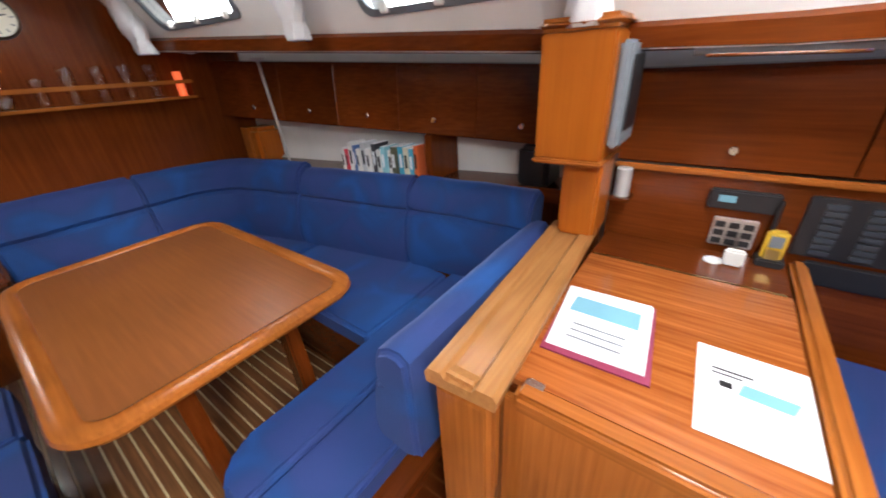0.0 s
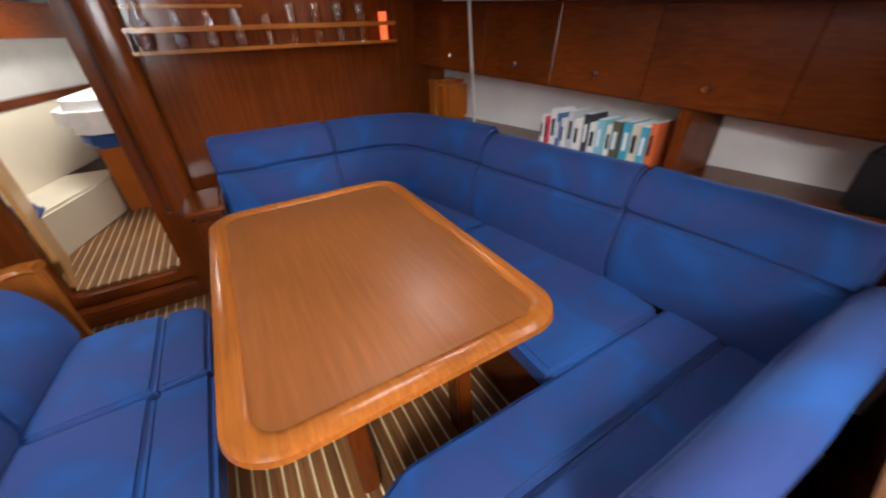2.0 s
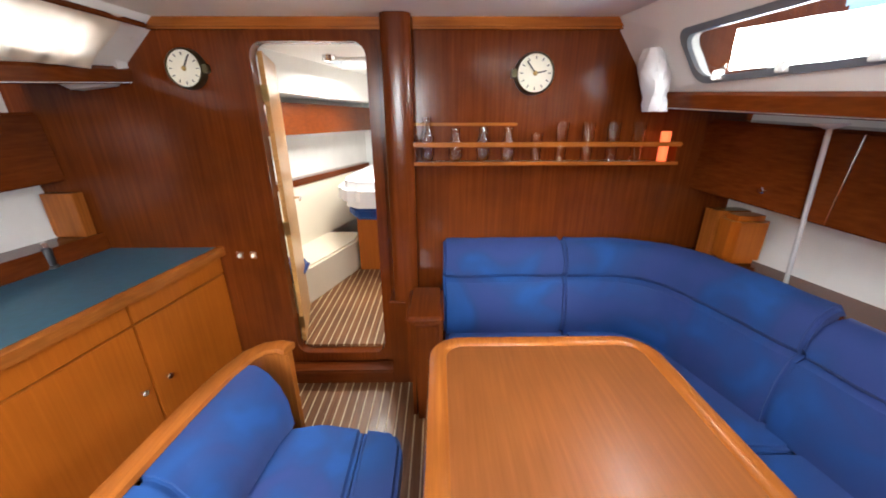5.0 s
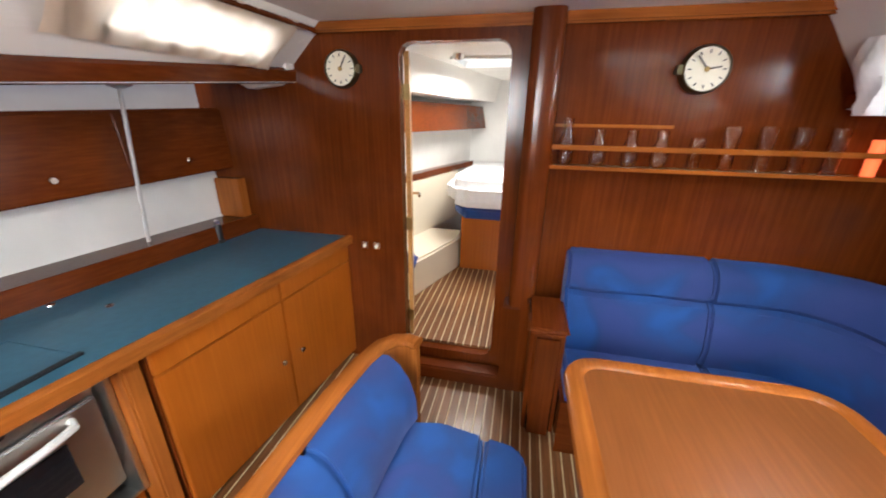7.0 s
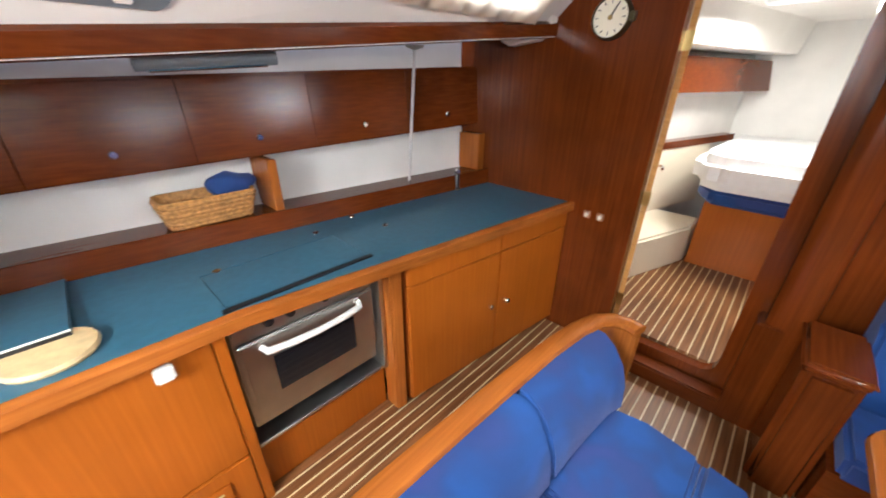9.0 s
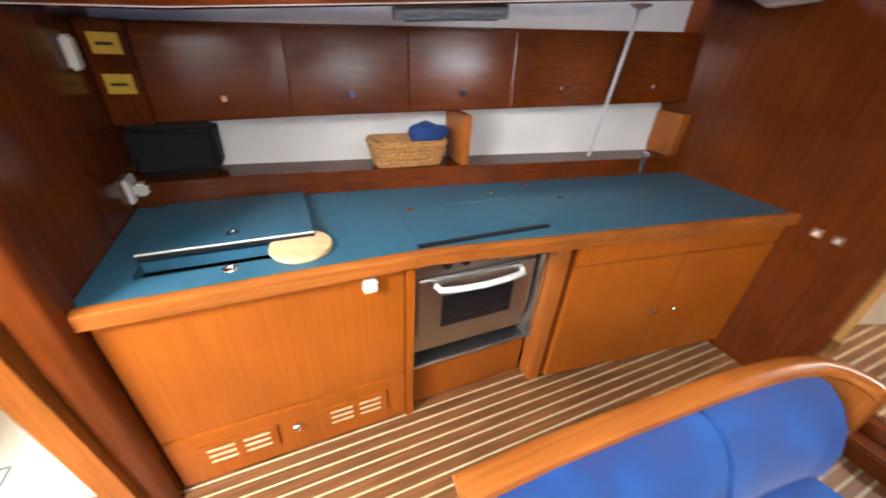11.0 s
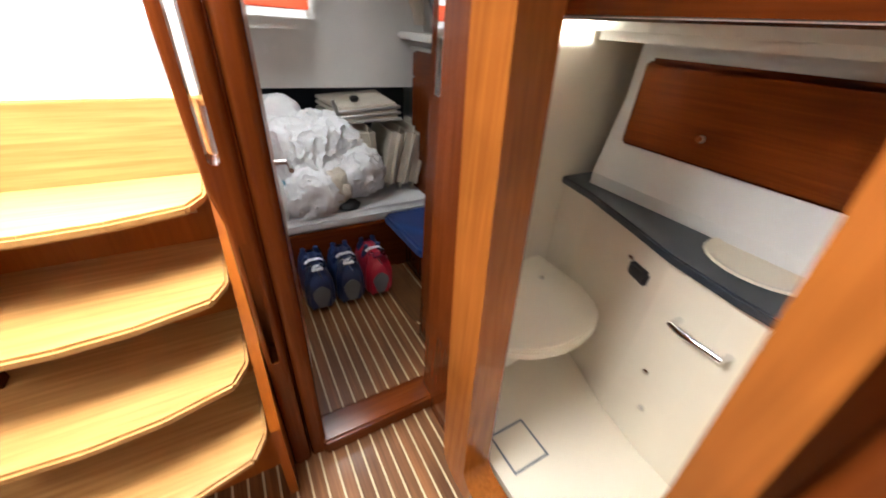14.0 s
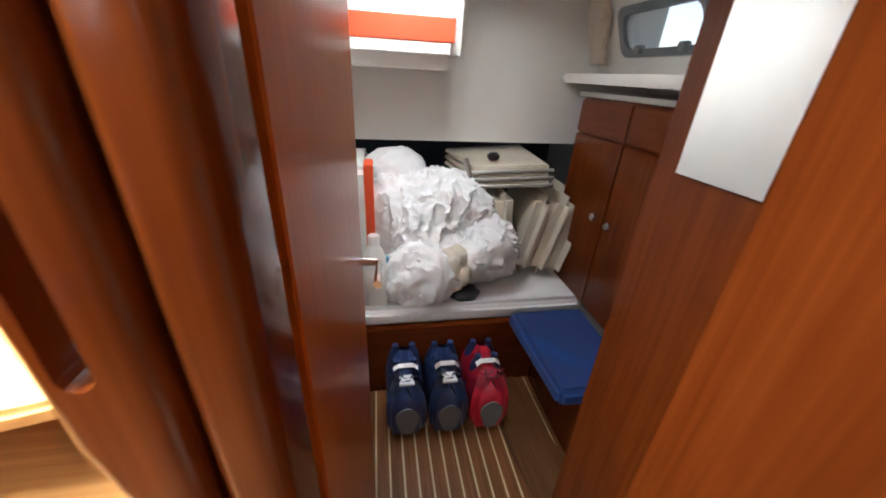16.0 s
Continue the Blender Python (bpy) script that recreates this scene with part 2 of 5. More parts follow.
def tube(path, rad, seg=10):
    """A round bar along a path."""
    path = [Vector(p) for p in path]
    bm = bmesh.new()
    rings = []
    for i, p in enumerate(path):
        d = (path[min(i + 1, len(path) - 1)] - path[max(i - 1, 0)]).normalized()
        up = Vector((0, 0, 1)) if abs(d.z) < 0.9 else Vector((0, 1, 0))
        u = d.cross(up).normalized()
        v = d.cross(u)
        rings.append([bm.verts.new(p + rad * (math.cos(2 * math.pi * k / seg) * u + math.sin(2 * math.pi * k / seg) * v)) for k in range(seg)])
    for a, b in zip(rings, rings[1:]):
        for k in range(seg):
            bm.faces.new((a[k], a[(k + 1) % seg], b[(k + 1) % seg], b[k]))
    bm.faces.new(rings[0])
    bm.faces.new(rings[-1])
    return bm


def rounded(x0, x1, y0, y1, r, n=6):
    """Plan outline of a rectangle with round corners."""
    out = []
    for cx, cy, a0 in ((x1 - r, y1 - r, 0), (x0 + r, y1 - r, 90), (x0 + r, y0 + r, 180), (x1 - r, y0 + r, 270)):
        for k in range(n + 1):
            a = radians(a0 + 90 * k / n)
            out.append((cx + r * math.cos(a), cy + r * math.sin(a)))
    return out


def swept(profile, path):
    """A profile of (out, up) pairs swept along a flat path of (x, y, z), out to the right of the way."""
    secs = []
    path = [Vector(p) for p in path]
    for i, p in enumerate(path):
        d = (path[min(i + 1, len(path) - 1)] - path[max(i - 1, 0)])
        d.z = 0
        d.normalize()
        out = Vector((d.y, -d.x, 0))
        secs.append([p + out * a + Vector((0, 0, b)) for a, b in profile])
    return loft(secs)


def cut(ob, bm_cutters):
    """Cut openings through a wall, once, in the mesh itself."""
    for bm in bm_cutters:
        me = bpy.data.meshes.new("opening")
        bmesh.ops.recalc_face_normals(bm, faces=bm.faces[:])
        bm.to_mesh(me)
        bm.free()
        c = new("opening", me)
        mod = ob.modifiers.new("opening", "BOOLEAN")
        mod.object, mod.operation, mod.solver = c, "DIFFERENCE", "EXACT"
        dg = bpy.context.evaluated_depsgraph_get()
        dg.update()
        out = bpy.data.meshes.new_from_object(ob.evaluated_get(dg))
        ob.modifiers.clear()
        ob.data = out
        bpy.data.objects.remove(c)
    return ob


# hull lines: starboard and port locker faces taper to the bow
def star(y):
    return 1.945 - 0.174 * (y - 1.6) if y > 0.9 else 2.067


def port(y):
    return -(2.14 - 0.11 * (y - 1.0)) if y > 1.0 else -2.14


def counter_edge(y):
    return -1.345 if y < 1.55 else -1.345 + 0.128 * (y - 1.55)


# ---- the setting ----
def structure(name, bm, mat, label, category, smooth=False):
    return solo(name, bm, mat, label, category, kind="structure", smooth=smooth)


def ring_frame(outer, inner, y0, y1, r=0.0):
    """A frame round an opening in a cross wall: outlines in x and z."""
    secs = []
    for pts, y in ((outer, y0), (outer, y1), (inner, y1), (inner, y0), (outer, y0)):
        secs.append([(x, y, z) for x, z in pts])
    bm = loft(secs, caps=False)
    bmesh.ops.remove_doubles(bm, verts=bm.verts[:], dist=1e-5)
    return bm


def ring_frame_x(outer, inner, x0, x1):
    secs = []
    for pts, x in ((outer, x0), (outer, x1), (inner, x1), (inner, x0), (outer, x0)):
        secs.append([(x, y, z) for y, z in pts])
    bm = loft(secs, caps=False)
    bmesh.ops.remove_doubles(bm, verts=bm.verts[:], dist=1e-5)
    return bm


def prism_y(pts, y0, y1):
    return loft([[(x, y0, z) for x, z in pts], [(x, y1, z) for x, z in pts]])


def prism_x(pts, x0, x1):
    return loft([[(x0, y, z) for y, z in pts], [(x1, y, z) for y, z in pts]])


floor = structure("floor", box(-1.45, 2.0, -0.62, 3.42, -0.05, -0.012), sole_wood, "dark teak sole with pale inlaid strips", "floor")
wall_forward = structure("wall_forward", box(-2.3, 2.2, 3.40, 3.435, -0.05, 2.2), mahogany, "glossy mahogany bulkhead with a cabin doorway", "wall")
cut(wall_forward, [prism_y(rounded(-0.755, -0.14, 0.14, 2.0, 0.08), 3.3, 3.5)])
door_frame = structure("door_frame", ring_frame(rounded(-0.795, -0.10, 0.10, 2.035, 0.11), rounded(-0.735, -0.16, 0.16, 1.98, 0.07), 3.375, 3.445), mahogany, "rounded varnished frame of the forward cabin doorway", "door frame", True)
structure("beam", box(-1.25, 1.25, 3.36, 3.40, 2.03, 2.10, 0.01), trim_wood_x, "varnished deck beam above the bulkhead", "beam")
pillar = structure("pillar", loft([[(x, y, z) for x, y in rounded(-0.075, 0.075, 3.27, 3.40, 0.045)] for z in (0, 2.1)]), mahogany, "rounded mahogany pillar beside the doorway", "pillar", True)
structure("step_riser", box(-0.80, -0.09, 3.26, 3.37, 0, 0.10, 0.01), mahogany_x, "dark mahogany step below the cabin doorway", "step")
structure("panel", box(-0.10, 0.0, 3.26, 3.40, 0, 0.6, 0.008), mahogany, "mahogany panel beside the doorway step", "panel")

# ceiling with its two hatches
ceiling = structure("ceiling", box(-1.45, 1.6, -0.62, 3.40, 2.08, 2.13), white_paint, "white padded headliner with open hatches", "ceiling")
cut(ceiling, [box(-0.68, 0.02, -0.70, -0.06, 2.0, 2.2), box(0.98, 1.42, -0.12, 0.32, 2.0, 2.2), box(0.48, 1.02, 1.78, 2.32, 2.0, 2.2), box(-0.78, -0.22, 0.82, 1.38, 2.0, 2.2)])


def hatch(x, y, z, s):
    h = thing("deck_hatch", "framed acrylic deck hatch in the white headliner", "hatch", (x, y, z), "deck hatches")
    part("hatch_frame", loft([[(px, py, zz) for px, py in rounded(x - a, x + a, y - a, y + a, 0.06)] for a, zz in ((s, z), (s, z - 0.02), (s - 0.04, z - 0.02), (s - 0.04, z + 0.03))], caps=False), white_plastic, h, "white plastic frame", True)
    p = part("pane", slab(rounded(x - s, x + s, y - s, y + s, 0.05), z + 0.12, z + 0.13), pane_glass, h)
    p.visible_shadow = False
    return h


hatch(0.75, 2.05, 2.08, 0.29)
hatch(-0.5, 1.10, 2.08, 0.30)
hatch(1.2, 0.1, 2.08, 0.23)


def trim_z(y):
    return 1.54 + 0.065 * (max(y, 0.5) - 1.0)


def trim_z_port(y):
    return 1.68 + 0.085 * (max(y, 0.5) - 1.8)


def side_sections(s, ys, ring):
    """Sections across one side of the boat; s is 1 for starboard, -1 for port."""
    return [[(s * x, y, z) for x, z in ring(y)] for y in ys]


def star_trim(y):
    return (star(y) if y > 0.9 else 1.97 + 0.097 * (y + 1) / 1.9) - 0.33


def port_trim(y):
    return -port(y) - 0.42 - 0.03 * max(0, y - 1)


def roof_side(edge, tz=trim_z):
    return lambda y: [(edge(y) + 0.01, tz(y) + 0.04), (edge(y) - 0.24, 2.09), (edge(y) - 0.21, 2.11), (edge(y) + 0.06, tz(y) + 0.04)]


def deck_under(edge, tz=trim_z):
    return lambda y: [(edge(y) - 0.02, tz(y) - 0.02), (edge(y) + 0.55, tz(y) + 0.0), (edge(y) + 0.55, tz(y) + 0.03), (edge(y) - 0.02, tz(y) + 0.01)]


def trim_ring(edge, tz=trim_z):
    return lambda y: [(edge(y) - 0.03, tz(y) - 0.015), (edge(y) + 0.01, tz(y) - 0.025), (edge(y) + 0.015, tz(y) + 0.05), (edge(y) - 0.015, tz(y) + 0.055), (edge(y) - 0.035, tz(y) + 0.04)]


YS = (-0.62, 0.2, 0.9, 1.6, 2.5, 3.40)
star_side = structure("wall_starboard_upper", loft(side_sections(1, YS, roof_side(star_trim))), white_paint, "white sloping coach roof side with long windows", "wall")
port_side = structure("wall_port_upper", loft(side_sections(-1, YS, roof_side(port_trim, trim_z_port))), white_paint, "white sloping coach roof side above the galley", "wall")
structure("side_deck_starboard", loft(side_sections(1, YS, deck_under(star_trim))), white_paint, "white underside of the side deck", "ceiling")
structure("side_deck_port", loft(side_sections(-1, YS, deck_under(port_trim, trim_z_port))), white_paint, "white underside of the side deck", "ceiling")
structure("trim_starboard", loft(side_sections(1, YS, trim_ring(star_trim))), mahogany_y, "varnished wooden handrail trim along the coach roof", "trim")
structure("trim_port", loft(side_sections(-1, YS, trim_ring(port_trim, trim_z_port))), mahogany_y, "varnished wooden handrail trim along the coach roof", "trim")
structure("hull_starboard", loft([[(star(y) + 0.24, y, 0), (star(y) + 0.26, y, 1.95), (star(y) + 0.30, y, 1.95), (star(y) + 0.28, y, 0)] for y in YS]), hull_white, "pale hull lining behind the shelves", "wall")
structure("hull_port", loft([[(port(y) - 0.16, y, 0), (port(y) - 0.09, y, 0.975), (port(y) - 0.165, y, 1.30), (port(y) - 0.18, y, 1.95), (port(y) - 0.22, y, 1.95), (port(y) - 0.20, y, 0)] for y in YS]), hull_white, "pale hull lining behind the shelves", "wall")
structure("wall_aft_starboard", box(-0.15, 2.3, -0.66, -0.62, -0.05, 2.1), mahogany, "mahogany bulkhead aft of the chart table", "wall")


def side_point(edge, y, z):
    """The point of the coach roof side at this height, and the way out of it."""
    tz = trim_z_port(y) if edge is port_trim else trim_z(y)
    f = (z - tz - 0.04) / (2.09 - tz - 0.04)
    return edge(y) + 0.01 - 0.25 * f


def side_window(s, edge, wall, y0, y1, z0, z1, i):
    bm = bmesh.new()
    out = rounded(y0, y1, z0, z1, 0.05)
    a = [bm.verts.new((s * (edge(y) - 0.5), y, z)) for y, z in out]
    b = [bm.verts.new((s * (edge(y) + 0.4), y, z)) for y, z in out]
    bm.faces.new(a), bm.faces.new(b)
    for k in range(len(out)):
        j = (k + 1) % len(out)
        bm.faces.new((a[k], a[j], b[j], b[k]))
    cut(wall, [bm])
    w = thing("window_%d" % i, "long tinted coach roof window in a dark frame", "window", (s * side_point(edge, y0, z0), y0, z0), kind="structure")
    secs = []
    for grow, off in ((0.012, 0.0), (0.012, -0.014), (-0.012, -0.014), (-0.012, 0.006)):
        secs.append([(s * (side_point(edge, y, z) + off), y, z) for y, z in rounded(y0 - grow, y1 + grow, z0 - grow, z1 + grow, 0.05)])
    part("window_frame", loft(secs, caps=False), grey_plastic, w, "dark grey window frame", True)
    pane = part("pane", loft([[(s * (side_point(edge, y, z) + o), y, z) for y, z in rounded(y0, y1, z0, z1, 0.05)] for o in (0.02, 0.026)]), pane_glass, w)
    pane.visible_shadow = False
    for y in (y0 + 0.1, (y0 + y1) / 2, y1 - 0.1):
        part("latch", box(s * (side_point(edge, y, z0) - 0.03), s * (side_point(edge, y, z0) - 0.005), y - 0.02, y + 0.02, z0 - 0.005, z0 + 0.03, 0.004), white_plastic, w)
    return w


side_window(1, star_trim, star_side, 0.92, 1.62, 1.70, 1.87, 1)
side_window(1, star_trim, star_side, 2.36, 3.06, 1.77, 1.95, 2)
side_window(-1, port_trim, port_side, 2.45, 3.15, 1.87, 2.01, 3)
side_window(-1, port_trim, port_side, 0.95, 1.65, 1.76, 1.93, 4)


# ---- saloon: lockers, shelves ----
def knob(at, axis, parent, s=1):
    n = {"x": Vector((s, 0, 0)), "y": Vector((0, s, 0))}[axis]
    prof = [(0.007, 0), (0.007, 0.012), (0.014, 0.016), (0.016, 0.021), (0.013, 0.026)]
    return part("knob", turned([(r, h * s) for r, h in prof], at, 12, axis), chrome, parent, "round chrome push knob", True)


def locker(s, edge, y0, y1, low, high, knob_y, group, kz=0.07, lean=0.03):
    c = thing("wall_locker", "glossy mahogany wall locker with a chrome push knob", "locker", (edge(y0), y0, low(y0)), group)
    ends = [(edge(y), y, low(y), high(y)) for y in (y0, y1)]
    part("body", loft([[(e + s * 0.02, y, z0), (e + s * 0.02 + s * lean, y, z1), (e + s * 0.22, y, z1), (e + s * 0.22, y, z0)] for e, y, z0, z1 in ends]), mahogany_y, c)
    ends = [(edge(y), y, low(y), high(y)) for y in (y0 + 0.001, y1 - 0.001)]
    door = part("door", loft([[(e, y, z0 + 0.008), (e + s * lean, y, z1 - 0.012), (e + s * (lean + 0.018), y, z1 - 0.012), (e + s * 0.018, y, z0 + 0.008)] for e, y, z0, z1 in ends], r=0.002, seg=1), mahogany_y, c)
    z = low(knob_y) + kz
    knob((edge(knob_y) + s * lean * kz / 0.35, knob_y, z), "x", door, -s)
    return c


for y0, y1, k in ((2.74, 3.40, 3.0), (2.27, 2.74, 2.485), (1.82, 2.27, 2.03), (1.35, 1.82, 1.585), (0.80, 1.35, 1.10)):
    locker(1, star, y0, y1, lambda y: 1.142 + 0.055 * (y - 1.59), lambda y: 1.47 + 0.06 * (y - 1), k, "starboard wall lockers", 0.085)
for y0, y1, k in ((0.68, 1.19, 0.937), (1.19, 1.71, 1.447), (1.71, 2.24, 1.97), (2.24, 2.82, 2.515), (2.82, 3.40, 3.11)):
    locker(-1, port, y0, y1, lambda y: 1.205 + 0.038 * (y - 0.93), lambda y: 1.55 + 0.04 * (y - 0.7), k, "galley wall lockers", 0.088)

structure("locker_filler", box(-2.30, -2.12, 0.548, 0.68, 1.20, 1.55, 0.002), mahogany, "dark mahogany filler panel beside the lockers", "panel")
structure("shelf_starboard", loft([[(star(y) - 0.06, y, 0.86), (star(y) + 0.25, y, 0.86), (star(y) + 0.25, y, 0.885), (star(y) - 0.06, y, 0.885)] for y in (0.80, 0.93, 1.6, 3.40)]), mahogany_y, "dark mahogany shelf behind the settee", "shelf")
structure("fiddle_starboard", loft([[(star(y) - 0.075, y, 0.84), (star(y) - 0.05, y, 0.84), (star(y) - 0.05, y, 0.915), (star(y) - 0.075, y, 0.915)] for y in (0.80, 0.93, 1.6, 3.40)], r=0.004), mahogany_y, "mahogany fiddle rail along the shelf", "trim")
structure("panel_starboard", loft([[(star(y) - 0.03, y, 0), (star(y) - 0.01, y, 0), (star(y) - 0.01, y, 0.86), (star(y) - 0.03, y, 0.86)] for y in (0.80, 0.93, 1.6, 3.40)]), mahogany, "mahogany panel behind the settee", "panel")
for y, t in ((1.62, 0.05), (3.28, 0.09)):
    structure("shelf_divider", box(star(y) + (0.05 if y > 3 else -0.03), star(y) + 0.24, y - t / 2, y + t / 2, 0.886, 1.15, 0.004), trim_wood_z if y > 3 else mahogany, "mahogany divider between shelf openings", "divider")
structure("panel_bookend", box(star(3.2) + 0.04, star(3.2) + 0.24, 3.10, 3.235, 0.886, 1.15, 0.03), front_wood, "orange-brown curved wooden shelf end", "panel")

# ---- saloon: U-shaped settee ----
settee = thing("settee", "U-shaped settee upholstered in blue velvet around the table", "settee", (1.2, 2.0, 0))
part("base", slab([(0.22, 3.38), (1.66, 3.38), (1.93, 1.6), (1.98, 0.83), (0.42, 0.83), (0.42, 1.30), (1.10, 1.30), (1.12, 2.4), (0.95, 2.88), (0.22, 2.88)], 0, 0.32, 0.0), mahogany_x, settee, "dark mahogany base")


def cushion_top(pts, name="seat_cushion", z0=0.322, z1=0.43, r=0.02):
    return part(name, slab(pts, z0, z1, r, 3), blue, settee, "", True)


cushion_top([(0.235, 2.85), (0.93, 2.85), (0.93, 3.25), (0.235, 3.25)])
cushion_top([(0.935, 2.85), (1.09, 2.50), (1.09, 2.38), (1.58, 2.38), (1.50, 3.0), (1.40, 3.18), (1.2, 3.25), (0.935, 3.25)])
cushion_top([(1.07, 1.37), (1.70, 1.37), (1.72, 1.6), (1.59, 2.375), (1.085, 2.375)])
cushion_top([(1.745, 1.365), (0.51, 1.365), (0.42, 1.32), (0.37, 1.24), (0.36, 1.14), (0.745, 1.14), (1.745, 1.14)])
cushion_top([(0.36, 1.135), (0.38, 0.98), (0.44, 0.90), (1.75, 0.90), (1.75, 1.135)])

BACK = [(0.0, 0.40), (0.14, 0.42), (0.152, 0.52), (0.135, 0.64), (0.105, 0.735), (0.072, 0.752), (0.09, 0.772), (0.08, 0.83), (0.045, 0.89), (-0.01, 0.922), (-0.06, 0.922), (-0.10, 0.89), (-0.05, 0.42)]
TALL = [(a, z if z < 0.7 else z + 0.034 * (z - 0.7) / 0.222) for a, z in BACK]
AFTB = [(0.0, 0.40), (0.12, 0.42), (0.13, 0.50), (0.115, 0.60), (0.10, 0.665), (0.07, 0.683), (0.085, 0.705), (0.08, 0.76), (0.06, 0.81), (0.02, 0.835), (-0.02, 0.835), (-0.05, 0.81), (-0.05, 0.42)]


def arc(cx, cy, r, a0, a1, n=7):
    return [(cx + r * math.cos(radians(a0 + (a1 - a0) * k / n)), cy + r * math.sin(radians(a0 + (a1 - a0) * k / n))) for k in range(n + 1)]


def back_cushion(path, prof=BACK):
    pts = []
    for (x0, y0), (x1, y1) in zip(path, path[1:]):
        n = max(1, int(math.hypot(x1 - x0, y1 - y0) / 0.06))
        pts += [(x0 + (x1 - x0) * k / n, y0 + (y1 - y0) * k / n, 0) for k in range(n)]
    pts.append((*path[-1], 0))
    bm = swept(prof, pts)
    ends = [f for f in bm.faces if len(f.verts) > 8]
    if ends:
        bmesh.ops.bevel(bm, geom=list({e for f in ends for e in f.edges}), offset=0.016, segments=3, affect="EDGES", clamp_overlap=True)
    for v in bm.verts:
        v.co += 0.006 * noise.noise_vector(v.co * 6)
    return part("back_cushion", bm, blue, settee, "", True)


back_cushion([(0.225, 3.325), (0.915, 3.325)], TALL)
back_cushion([(0.92, 3.325)] + arc(1.16, 3.325 - 0.40, 0.40, 90, 8)[0:] + [(1.665, 2.525)], TALL)
back_cushion([(1.667, 2.52), (1.818, 1.665)])
back_cushion([(1.82, 1.66), (1.865, 1.25), (1.87, 0.93)])
back_cushion([(1.78, 0.865), (0.765, 0.865)], AFTB)
arm = thing("settee_end_panel", "mahogany settee end panel with a rounded cap", "armrest", (0.1, 3.1, 0))
part("panel", box(0.05, 0.215, 2.94, 3.26, 0, 0.655, 0.03, 3), mahogany, arm, "", True)
part("cap", box(0.03, 0.222, 2.90, 3.265, 0.66, 0.70, 0.018, 3), mahogany_y, arm, "rounded varnished cap", True)

# ---- saloon table ----
table = thing("saloon_table", "varnished wooden saloon table with a raised rounded rim", "table", (0.63, 2.1, 0))
part("tabletop", slab(rounded(0.20, 1.05, 1.385, 2.66, 0.09), 0.70, 0.728), table_wood, table, "brown wood veneer top")
rim = []
for a, z in ((0.0, 0.70), (-0.035, 0.70), (-0.045, 0.715), (-0.04, 0.730), (-0.02, 0.740), (0.005, 0.739), (0.022, 0.734), (0.026, 0.7285), (0.0, 0.70)):
    rim.append([(x, y, z) for x, y in rounded(0.20 + a, 1.05 - a, 1.385 + a, 2.66 - a, 0.10 - a, 10)])
part("rim", loft(rim, caps=False), trim_wood, table, "rounded varnished rim", True)
for x, s in ((0.44, 0), (0.86, 0)):
    for y0, lean in ((1.65, -0.05), (2.40, 0.05)):
        part("leg", loft([[(x - 0.035, y0 - 0.045 + lean, 0.0), (x + 0.035, y0 - 0.045 + lean, 0.0), (x + 0.035, y0 + 0.045 + lean, 0.0), (x - 0.035, y0 + 0.045 + lean, 0.0)], [(x - 0.03, y0 - 0.04, 0.7), (x + 0.03, y0 - 0.04, 0.7), (x + 0.03, y0 + 0.04, 0.7), (x - 0.03, y0 + 0.04, 0.7)]], r=0.008), mahogany, table)
for y in (1.65, 2.40):
    part("stretcher", box(0.46, 0.84, y - 0.02, y + 0.02, 0.52, 0.66, 0.01), trim_wood_x, table)
part("apron", box(0.62, 0.68, 1.67, 2.38, 0.56, 0.70, 0.008), mahogany_y, table)

# ---- centre bench ----
bench = thing("bench", "curved blue velvet bench with a varnished wooden back rail", "bench", (-0.3, 2.1, 0))
RAIL = [(-0.43, 2.665), (-0.48, 2.68), (-0.54, 2.665), (-0.59, 2.61), (-0.625, 2.49), (-0.65, 2.30), (-0.665, 2.08), (-0.68, 1.83), (-0.69, 1.60), (-0.69, 1.36)]
pts3 = [(x, y, 0.0) for x, y in reversed(RAIL)]
part("back_panel", swept([(0.0, 0.02), (0.025, 0.02), (0.025, 0.70), (0.0, 0.70)], pts3), trim_wood_z, bench, "", True)
part("rail", swept([(-0.018, 0.695), (0.042, 0.695), (0.05, 0.708), (0.045, 0.724), (0.028, 0.732), (-0.004, 0.732), (-0.02, 0.724), (-0.025, 0.708)], pts3), trim_wood, bench, "rounded varnished back rail", True)
part("base", slab([(-0.57, 2.53), (-0.60, 2.1), (-0.60, 1.62), (-0.60, 1.40), (-0.03, 1.40), (-0.03, 2.42), (-0.25, 2.53)], 0.0, 0.30), mahogany, bench, "dark mahogany base")
BB = [(0.03, 0.36), (0.18, 0.38), (0.215, 0.45), (0.205, 0.55), (0.175, 0.63), (0.13, 0.685), (0.08, 0.71), (0.035, 0.705), (0.032, 0.6)]
for a, b in ((0, 6), (6, 10)):
    seg_pts = []
    rp = RAIL[a:b + 1] if a == 0 else RAIL[a:]
    rp = list(reversed(rp))
    for (x0, y0), (x1, y1) in zip(rp, rp[1:]):
        seg_pts += [(x0 + (x1 - x0) * k / 4, y0 + (y1 - y0) * k / 4, 0) for k in range(4)]
    seg_pts.append((*rp[-1], 0))
    if a == 0:
        seg_pts = [p for p in seg_pts if p[1] < 2.61]
    bm = swept(BB, seg_pts)
    ends = [f for f in bm.faces if len(f.verts) > 6]
    bmesh.ops.bevel(bm, geom=list({e for f in ends for e in f.edges}), offset=0.014, segments=3, affect="EDGES", clamp_overlap=True)
    for v in bm.verts:
        v.co += 0.006 * noise.noise_vector(v.co * 6)
    part("back_cushion", bm, blue, bench, "", True)
